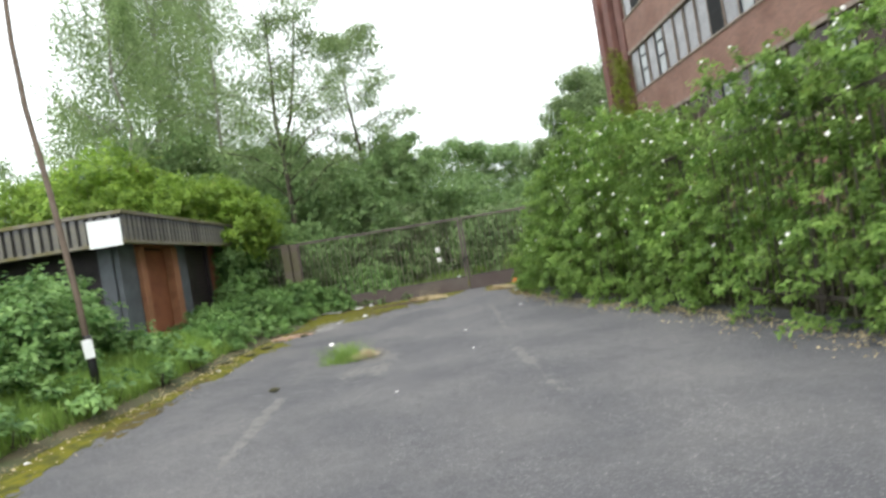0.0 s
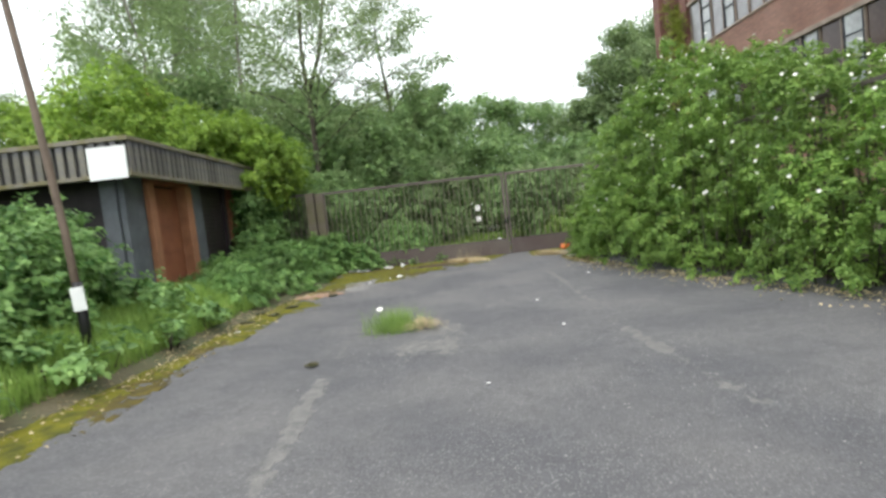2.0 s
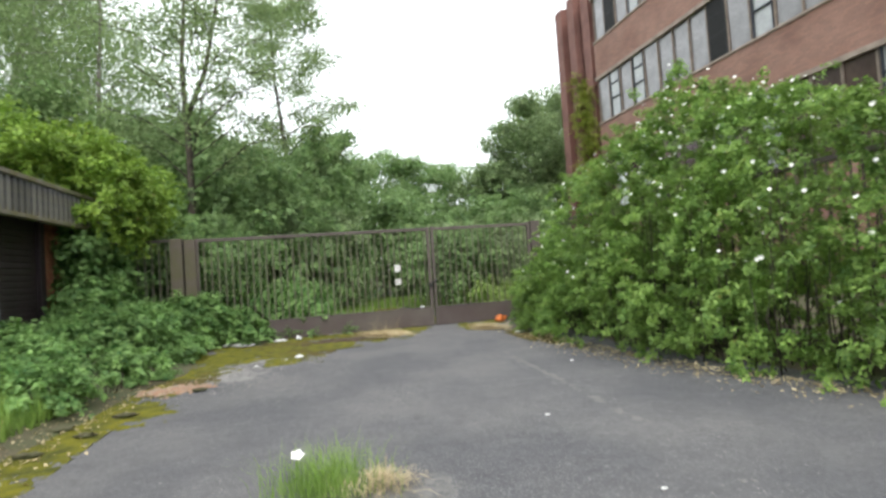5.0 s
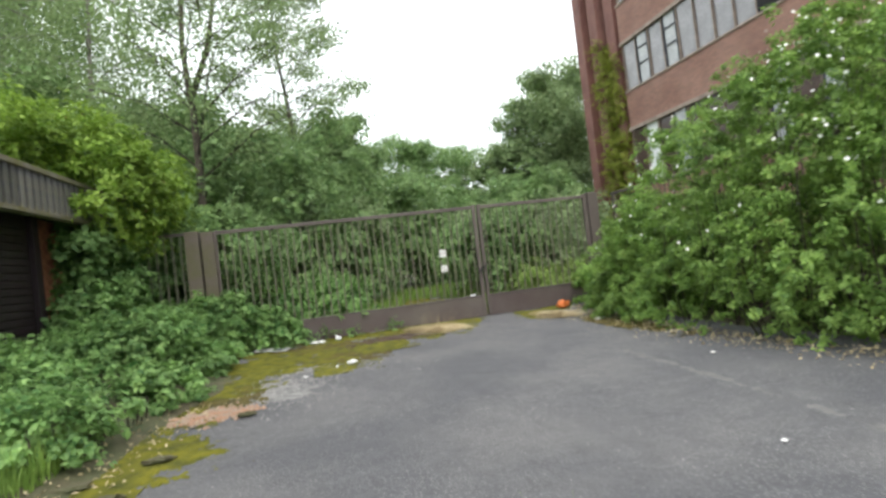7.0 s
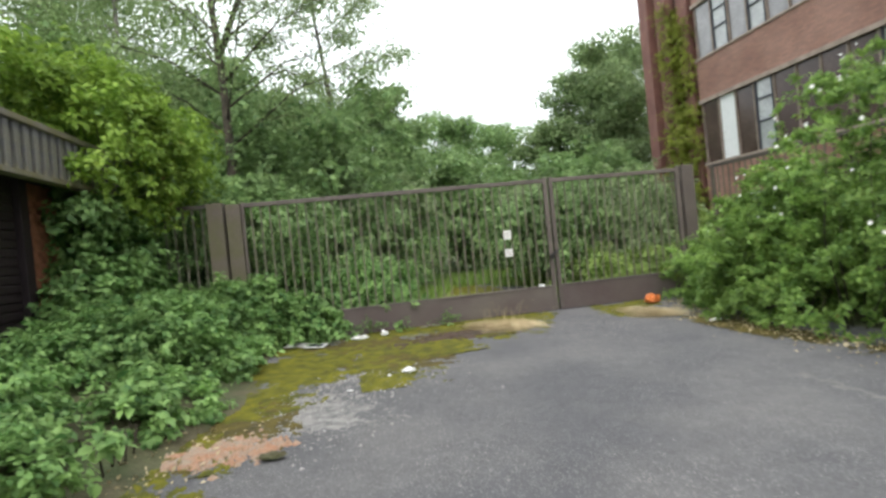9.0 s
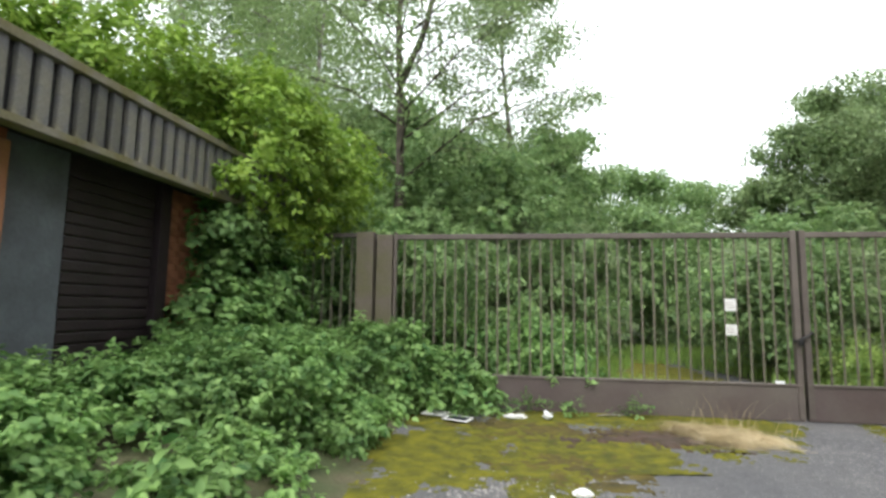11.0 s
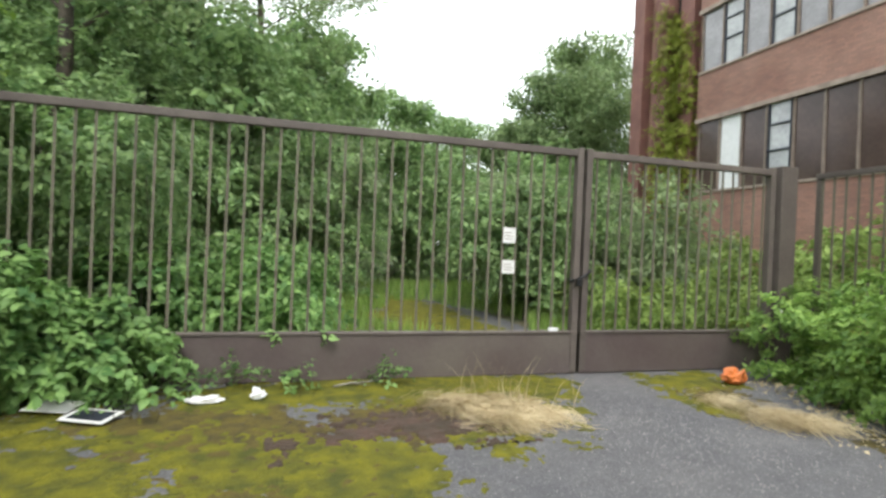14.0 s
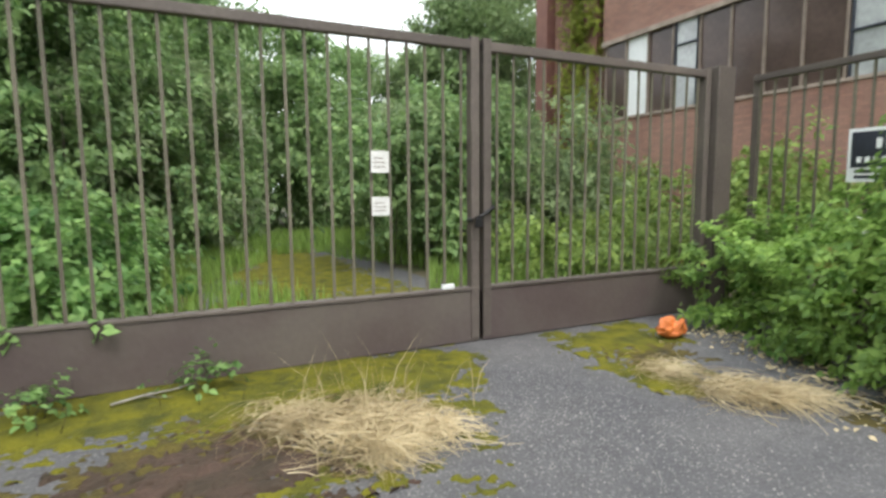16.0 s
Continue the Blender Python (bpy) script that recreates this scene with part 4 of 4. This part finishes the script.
bush("scrub_bush", heap(6.5, 11.6, 17.0, 27.0, 1.5, 34, 0.7), 42000, 0.12, WEED_LEAF, "weeds along the factory wall", "bush", "scrub behind the gate")
bush("scrub_bush", heap(-4.0, 13.5, 29.0, 35.0, 4.6, 56, 1.3), 80000, 0.2, SCRUB_LEAF, "dark green scrub closing the view beyond the gate", "bush", "scrub behind the gate")
bush("scrub_bush", heap(-7.0, 14.0, 36.0, 41.0, 5.2, 44, 1.5), 50000, 0.24, SCRUB_LEAF, "green scrub deep in the wood", "bush", "scrub behind the gate")
bush("scrub_bush", heap(-14.0, -7.0, 17.5, 26.0, 4.6, 44, 1.3), 60000, 0.2, SCRUB_LEAF, "tall green scrub behind the kiosk", "bush", "scrub behind the gate")
bush("scrub_bush", heap(-26.0, -12.0, 8.0, 24.0, 3.8, 44, 1.6), 40000, 0.26, ROOF_LEAF, "green scrub west of the kiosk", "bush", "scrub behind the gate")
bush("scrub_bush", heap(-8.0, 10.0, -12.0, -9.0, 2.8, 24, 1.2), 16000, 0.25, SCRUB_LEAF, "green scrub at the entrance of the yard", "bush", "")

# ivy on the stair tower
ivy = []
for y, w, top in ((28.05, 0.22, 9.5), (28.4, 0.2, 7.6), (28.7, 0.22, 10.2), (29.3, 0.28, 10.5), (29.6, 0.2, 8.5)):
    z = 0.2
    while z < top:
        ivy.append((BX - 0.02 + 0.08 * rng.random(), y + rng.uniform(-0.2, 0.2), z, 0.2, w, 0.36))
        z += 0.36
bush("ivy", ivy, 60000, 0.08, IVY_LEAF, "yellow-green ivy climbing the stair tower", "ivy", "", depth=0.6)

# ---- trees ----
tree("alder_tree", -4.66, 20.3, 12.0, 2.4, 15500, 0.10, PALE_LEAF, "slender tree with dark forked trunk and loose crown", first=0.3, limbs=30, trunk_r=0.14, lean=-0.01, cluster=0.36, fork=(0.5, 1.3))
tree("alder_tree", -2.82, 28.8, 13.5, 3.0, 26000, 0.12, PALE_LEAF, "slender open-crowned tree beyond the gate", first=0.25, limbs=36, trunk_r=0.16, cluster=0.32)
tree("birch_tree", -13.5, 31.0, 22.0, 4.4, 78000, 0.15, PALE_LEAF, "tall weeping birch with hanging twigs", first=0.2, limbs=34, trunk_r=0.28, bark=PALE_BARK, weep=0.8, cluster=0.34)
tree("birch_tree", -8.6, 25.0, 15.0, 2.6, 14500, 0.125, PALE_LEAF, "slim pale birch with hanging twigs", first=0.25, limbs=24, trunk_r=0.13, bark=PALE_BARK, weep=0.5, cluster=0.34)
tree("birch_tree", -11.0, 21.5, 13.5, 2.6, 15000, 0.125, PALE_LEAF, "slim pale birch behind the kiosk", first=0.25, limbs=22, trunk_r=0.13, bark=PALE_BARK, weep=0.6, cluster=0.34)
tree("birch_tree", -23.0, 29.0, 10.0, 3.2, 9000, 0.16, PALE_LEAF, "low pale birch far west of the kiosk", first=0.2, limbs=18, trunk_r=0.15, bark=PALE_BARK, weep=0.3, cluster=0.4)
tree("birch_tree", -18.5, 33.0, 13.0, 3.4, 14000, 0.16, PALE_LEAF, "pale birch far behind the kiosk", first=0.25, limbs=18, trunk_r=0.18, bark=PALE_BARK, weep=0.4, cluster=0.4)
for x, y, h, s, n in ((-0.9, 30.0, 7.4, 2.5, 24000), (-6.5, 26.0, 7.2, 2.8, 20000), (-4.4, 23.5, 5.6, 2.2, 16000), (4.2, 39.5, 8.4, 2.8, 14000), (1.5, 42.0, 8.8, 3.2, 14000), (7.2, 42.0, 8.2, 3.0, 14000), (-10.5, 24.0, 7.5, 3.0, 18000), (-16.0, 26.0, 7.5, 3.0, 14000)):
    tree("broadleaf_tree", x, y, h, s, n, 0.19, SCRUB_LEAF, "low broad green tree in the wood behind the gate", first=0.12, limbs=22, trunk_r=0.13, cluster=0.42, group="trees behind the gate")
for x, y, h, sp, n in ((12.0, 37.0, 10.2, 3.4, 38000), (9.3, 38.5, 7.4, 2.4, 16000), (15.4, 39.5, 12.4, 4.0, 34000)):
    tree("broadleaf_tree", x, y, h, sp, n, 0.2, TREE_LEAF, "broad green tree beside the stair tower", first=0.12, limbs=30, trunk_r=0.16, cluster=0.42, group="trees behind the gate")

# ---- moss, grit and litter on the yard ----
for i, (x, y, rx, ry, turn, rag, cut) in enumerate(((-3.95, 6.0, 0.4, 2.8, 2, 0.8, 0.22), (-3.85, 9.6, 0.5, 2.2, 0, 0.8, 0.22), (-3.75, 11.4, 0.75, 1.4, 15, 0.9, 0.28), (-3.2, 13.3, 0.65, 1.8, -12, 0.95, 0.3), (-3.1, 15.4, 1.0, 1.3, 0, 1.5, 0.42), (-2.2, 15.2, 1.1, 0.8, 0, 1.5, 0.42), (-1.4, 16.25, 1.9, 0.5, 0, 1.3, 0.34), (-0.2, 16.15, 1.0, 0.45, -5, 1.2, 0.3), (-0.7, 16.5, 1.9, 0.3, 0, 0.6, 0.15), (-1.75, 14.7, 1.0, 0.6, 10, 1.7, 0.45), (-2.2, 14.0, 0.6, 0.7, -15, 1.6, 0.45), (-1.8, 13.5, 0.5, 0.5, 0, 1.7, 0.5), (-0.1, 15.25, 0.75, 0.5, 20, 1.3, 0.38), (2.1, 16.3, 0.55, 0.4, 0, 0.9, 0.25), (1.75, 15.5, 0.3, 0.75, 15, 1.2, 0.35), (0.35, 16.45, 0.7, 0.25, 0, 1.3, 0.4), (0.0, 18.2, 1.7, 1.5, 0, 0.7, 0.1), (0.4, 20.2, 1.2, 1.8, 0, 0.7, 0.1), (0.5, 22.8, 1.0, 2.2, 5, 0.7, 0.1))):
    patch("moss_patch", x, y, rx, ry, MOSS, 0.016, "yellow-green moss spreading over the asphalt", "moss", 3.1 * i + 1, turn, rag, cut)
for i, (x, y, rx, ry, turn) in enumerate(((-3.9, 7.6, 0.45, 2.2, 1), (-3.4, 12.4, 0.6, 1.0, 10), (-2.2, 15.5, 1.3, 0.6, 0), (-0.9, 15.85, 1.1, 0.4, 5), (-1.9, 14.3, 0.7, 0.6, 0), (-1.3, 15.35, 0.9, 0.5, 10), (-2.6, 15.9, 0.9, 0.4, 0), (1.9, 15.9, 0.5, 0.4, 0), (2.2, 13.5, 0.25, 1.6, 0))):
    patch("moss_patch", x, y, rx, ry, MOSS_BROWN, 0.013, "dry brown moss and dirt on the asphalt", "moss", 7.3 * i + 2, turn, 1.5, 0.42)
patch("grit_patch", -2.75, 12.6, 0.6, 0.8, GRIT, 0.005, "pale broken grit on the asphalt", "grit", 21, 20, 1.1, 0.4)
patch("rubble_patch", -3.25, 11.9, 0.42, 0.3, BRICK_CRUMB, 0.03, "crushed orange brick rubble on the moss", "rubble", 5, 10, 0.9, 0.3)
for i, (x, y, w, l, turn) in enumerate(((-1.88, 5.2, 0.09, 2.4, 1), (0.93, 5.8, 0.08, 1.8, 2), (1.1, 10.0, 0.07, 2.4, -3), (-0.75, 6.9, 0.6, 0.4, 20), (-1.1, 7.6, 0.6, 0.3, 0))):
    patch("grit_patch", x, y, w, l, WORN, 0.004, "thin pale worn grit along a seam in the asphalt", "grit", 60 + 4 * i, turn, 1.5, 0.45)
patch("soil_patch", -0.95, 15.45, 0.9, 0.5, LEAF_MOULD, 0.036, "dark rotted leaf litter beside the straw", "soil", 31, 5, 1.4, 0.36)


def straw_clump(cx, cy, rx, ry, n, label, toward):
    """Flattened dead grass: blades thrown mostly one way."""
    a = rng.normal(toward, 1.3, n)
    x, y = rng.normal(cx, rx / 2, n), rng.normal(cy, ry / 2, n)
    z = 0.02 + 0.10 * rng.random(n) * np.exp(-(((x - cx) / rx) ** 2 + ((y - cy) / ry) ** 2))
    ln = rng.uniform(0.05, 0.22, n)
    d = np.stack([np.cos(a), np.sin(a), rng.normal(0.0, 0.22, n)], 1)
    s = np.stack([-np.sin(a), np.cos(a), np.zeros(n)], 1) * 0.0022
    p = np.stack([x, y, z], 1)
    e = p + d * ln[:, None]
    e[:, 2] = np.maximum(e[:, 2] - 0.06 * ln, 0.012)
    m = p + d * ln[:, None] * 0.5 + np.array([0, 0, 0.04])
    v = np.stack([p - s, p + s, m + s, m - s, e], 1).reshape(-1, 3)
    k = 5 * np.arange(n)[:, None]
    f = np.concatenate([k + np.array([0, 1, 2]), k + np.array([0, 2, 3]), k + np.array([3, 2, 4])], 1).reshape(-1, 3)
    tagged(obj("dead_grass", link_mesh("dead_grass", v.tolist(), f.tolist(), STRAW)), label, "dead grass", kind="stuff")




def tussock(spots, n, length, lie, label):
    """Dead grass tussocks: long blades that rise from each root and fall over, most of them one way."""
    vs, fs = [], []
    for cx, cy, r in spots:
        for _ in range(n):
            a = rng.normal(lie, 0.9) if rng.random() < 0.42 else rng.uniform(0, 6.28)
            ln = length * rng.uniform(0.45, 1.25)
            up = rng.uniform(0.12, 0.55)
            x, y = cx + rng.normal(0, r / 2), cy + rng.normal(0, r / 2)
            curl, wdt = rng.normal(0, 1.2), rng.uniform(0.0012, 0.003)
            o = len(vs)
            z0 = 0.015 + 0.05 * rng.random()
            for q in range(5):
                t = q / 4
                b = a + curl * t
                px, py = x + math.cos(b) * ln * t * 0.9, y + math.sin(b) * ln * t * 0.9
                pz = max(0.012 + 0.02 * rng.random(), z0 + ln * (up * t * 1.9 - 1.75 * up * t * t) - 0.03 * t)
                sx, sy = -math.sin(b) * wdt * (1.15 - t), math.cos(b) * wdt * (1.15 - t)
                vs += [(px - sx, py - sy, pz), (px + sx, py + sy, pz + wdt)]
            fs += [(o + 2 * q, o + 2 * q + 1, o + 2 * q + 3, o + 2 * q + 2) for q in range(4)]
    tagged(obj("dead_grass", link_mesh("dead_grass", vs, fs, STRAW)), label, "dead grass", kind="stuff")


tussock(((-0.52, 15.82, 0.16), (-0.34, 15.72, 0.2), (-0.1, 15.7, 0.2)), 300, 0.27, -1.9, "straw-coloured dead grass fallen over the moss")
tussock(((0.02, 15.55, 0.14), (0.12, 15.42, 0.12), (-0.12, 15.5, 0.2), (-0.3, 15.55, 0.22)), 260, 0.26, -1.2, "straw-coloured dead grass fallen over the moss")
tussock(((-0.18, 15.3, 0.07),), 300, 0.26, -1.7, "small pale tuft of fallen dead grass")
stalks = np.stack([rng.normal(-0.1, 0.2, 60), rng.normal(15.66, 0.14, 60), np.full(60, 0.01)], 1)
grass("dead_grass", stalks, 0.36, STRAW, "upright dry grass stalks in the straw clump", 0.004, 0.7)
tussock(((1.78, 15.12, 0.12), (1.9, 14.95, 0.12)), 300, 0.30, -0.75, "pale dead grass lying at the hedge's foot")
tussock(((2.1, 14.85, 0.12), (1.75, 15.5, 0.14)), 150, 0.25, -0.6, "thin pale dead grass at the hedge's foot")
straw_clump(-1.12, 7.75, 0.2, 0.13, 260, "dry grass beside the green tuft", 0.3)


def crumple(name, x, y, r, h, mat, label, category, seed, flat=1.0):
    """A crumpled lump: a ball pressed flat and creased by noise."""
    bm = bmesh.new()
    bmesh.ops.create_icosphere(bm, subdivisions=3, radius=1)
    for v in bm.verts:
        k = 1 + 0.55 * noise.noise(v.co * 1.6 + Vector((seed, 0, 0))) + 0.5 * abs(noise.noise(v.co * 3.2 + Vector((seed, 3, 0)))) - 0.1 * abs(noise.noise(v.co * 8 + Vector((seed, 5, 0))))
        v.co = Vector((v.co.x * r * k, v.co.y * r * flat * k, max(0.0, (v.co.z * 0.5 + 0.48) * h * k)))
    me = bpy.data.meshes.new(name)
    bm.to_mesh(me)
    bm.free()
    me.materials.append(mat)
    ob = tagged(obj(name, me), label, category)
    ob.location = (x, y, 0.012)
    return ob


crumple("plastic_bag", 2.5, 16.1, 0.115, 0.13, ORANGE, "crumpled orange plastic bag under the hedge", "bag", 4, 0.7)
crumple("paper_cup", -1.91, 16.2, 0.05, 0.08, WHITE, "crushed white paper cup on the moss", "cup", 9)
crumple("paper_scrap", -2.28, 16.17, 0.12, 0.045, PAPER, "crumpled white paper scrap on the moss", "litter", 12, 0.5)
crumple("paper_scrap", -1.8, 13.55, 0.06, 0.05, PAPER, "crumpled blue-white wrapper on the moss", "litter", 15, 0.6)
crumple("paper_scrap", 2.2, 14.1, 0.08, 0.03, PAPER, "small white scrap at the hedge's foot", "litter", 18, 0.5)
for i, (x, y, r) in enumerate(((-0.54, 5.5, 0.022), (0.42, 8.76, 0.03), (0.4, 7.15, 0.025), (-3.65, 8.85, 0.05), (-2.0, 13.5, 0.03), (1.7, 10.9, 0.04), (-4.05, 5.2, 0.04), (-2.4, 13.1, 0.04))):
    crumple("litter_fleck", x, y, 0.65 * r, 0.015, PAPER, "small white fleck of litter on the asphalt", "litter", 30 + i, 0.7)
for i, (x, y, r) in enumerate(((-2.1, 6.58, 0.06), (-3.75, 9.5, 0.10), (-3.5, 9.95, 0.08), (-3.85, 10.3, 0.12), (-3.4, 10.6, 0.1), (-2.9, 11.6, 0.08))):
    crumple("clod", x, y, r, 0.04, SOIL, "dark dry clod of leaves on the asphalt", "debris", 50 + i, 0.45)


def leaflet(x, y, turn, dark):
    root = tagged(box("leaflet", -0.15, 0.15, -0.11, 0.11, 0, 0.006, PAPER, None, "", 0.001), "printed leaflet lying on the moss", "leaflet", "leaflets on the moss")
    if dark:
        box("picture", -0.12, 0.12, -0.08, 0.08, 0.0065, 0.0075, PRINT, root, "dark printed picture", 0)
    root.matrix_world = pose(x, y, 0.045, 3, 2, turn)


leaflet(-3.22, 16.12, -12, False)
leaflet(-2.92, 15.86, -20, True)
daisy = empty("daisy", "single white daisy in the grass tuft", "flower", "", (-1.56, 7.74, 0))
obj("stem", tubes_mesh("stem", [([(0.03, 0, 0), (0.01, 0, 0.13), (0, 0, 0.28)], [0.004, 0.003, 0.003])], GRASS_BLADE, 5), daisy)
head = obj("flower_head", ROSE, daisy, "white petals")
head.matrix_local = pose(0, 0, 0.28, 30, 0, 0) @ Matrix.Scale(1.1, 4)


def gravel(n, spots, mat, low, high, label):
    """Loose pale stones on the asphalt, four-sided chips."""
    vs, fs = [], []
    for cx, cy, rx, ry, share in spots:
        for _ in range(int(n * share)):
            x, y, r = rng.normal(cx, rx), rng.normal(cy, ry), rng.uniform(low, high)
            if not left_edge(y) + 0.1 < x < right_edge(y) + 0.3 or y > 16.6:
                continue
            a, o = rng.uniform(0, 6.28), len(vs)
            for k in range(4):
                q = r * rng.uniform(0.7, 1.3)
                vs.append((x + q * math.cos(a + 1.57 * k), y + q * math.sin(a + 1.57 * k), 0.003))
            vs.append((x, y, 0.008 + r * 0.7))
            fs += [(o, o + 1, o + 4), (o + 1, o + 2, o + 4), (o + 2, o + 3, o + 4), (o + 3, o, o + 4)]
    tagged(obj("gravel", link_mesh("gravel", vs, fs, mat)), label, "gravel", kind="stuff")


STONE = material("pale_stone", (0.33, 0.32, 0.31), vary=0.4, scale=40, fine=150, bump=0.2, color2=(0.2, 0.19, 0.18))
gravel(6000, ((0.9, 15.2, 0.6, 0.8, 0.3), (-2.2, 12.8, 0.7, 1.1, 0.25), (-0.5, 8.5, 1.6, 3.5, 0.2), (1.0, 5.0, 1.6, 2.5, 0.15), (0.3, 12.5, 1.2, 1.5, 0.1)), STONE, 0.002, 0.007, "small loose pale stones on the asphalt")
gravel(700, ((-2.75, 12.7, 0.35, 0.5, 0.6), (-2.1, 13.5, 0.3, 0.3, 0.4)), STONE, 0.006, 0.02, "broken pale concrete crumbs on the asphalt")
gravel(420, ((-3.25, 11.9, 0.2, 0.14, 1.0),), BRICK_CRUMB, 0.008, 0.04, "broken orange brick chips on the moss")
# fallen petals and dry leaves along the hedge's foot
m = 2600
ly = rng.uniform(3, 16.2, m)
lx = np.array([right_edge(q) for q in ly]) - np.abs(rng.normal(0, 0.28, m)) + 0.22
fallen = leaf_mesh("leaf_litter", np.stack([lx, ly, np.full(m, 0.022)], 1), np.tile([0.0, 0.0, 0.6], (m, 1)), 0.04, STRAW, 0.6, 0.0)
tagged(obj("leaf_litter", fallen), "dry leaves and petals along the hedge's foot", "leaf litter", kind="stuff")
m = 800
ly = rng.uniform(4, 12.5, m)
lx = np.array([left_edge(q) for q in ly]) + rng.normal(-0.1, 0.2, m)
fallen = leaf_mesh("leaf_litter", np.stack([lx, ly, np.array([max(0.02, ground_height(a, b) + 0.02) for a, b in zip(lx, ly)])], 1), np.tile([0.0, 0.0, 0.6], (m, 1)), 0.045, STRAW, 0.5, 0.0)
tagged(obj("leaf_litter", fallen), "dry leaves along the bank's mossy edge", "leaf litter", kind="stuff")
for x, y, r in ((-4.3, 10.7, 0.22), (-4.05, 11.6, 0.2), (-4.3, 9.0, 0.2), (-4.45, 6.6, 0.24), (-4.6, 5.3, 0.26), (-4.2, 7.9, 0.16), (-4.0, 12.3, 0.2)):
    z = max(0.0, ground_height(x, y))
    bush("dock_weed", [(x, y, z + 0.1, r, r, 0.16), (x + 0.1, y + 0.15, z + 0.08, r * 0.7, r * 0.7, 0.13)], 700, 0.075, BRAMBLE_LEAF, "broad-leaved green weed at the bank's edge", "weed", "weeds along the bank's edge", base_z=z, wide=0.65)
for x, y in ((-2.55, 16.35), (-2.1, 16.5), (-1.75, 16.45), (-2.9, 16.0), (-0.9, 16.5)):
    bush("dock_weed", [(x, y, 0.06, 0.13, 0.1, 0.08), (x + 0.12, y, 0.05, 0.09, 0.08, 0.07)], 260, 0.04, BRAMBLE_LEAF, "small bramble sprout on the moss by the gate", "weed", "sprouts before the gate", wide=0.65, stem=0.003)
twig = empty("twig", "grey broken twig lying on the moss", "twig", "", (-1.12, 16.5, 0.02))
obj("stick", tubes_mesh("stick", [([(-0.2, -0.05, 0.012), (-0.05, 0.0, 0.022), (0.1, 0.06, 0.012), (0.22, 0.1, 0.02)], [0.009, 0.008, 0.006, 0.004])], PALE_BARK, 6), twig)
obj("side_shoot", tubes_mesh("side_shoot", [([(-0.05, 0.0, 0.022), (0.02, -0.05, 0.018), (0.1, -0.07, 0.012)], [0.005, 0.004, 0.002])], PALE_BARK, 5), twig)
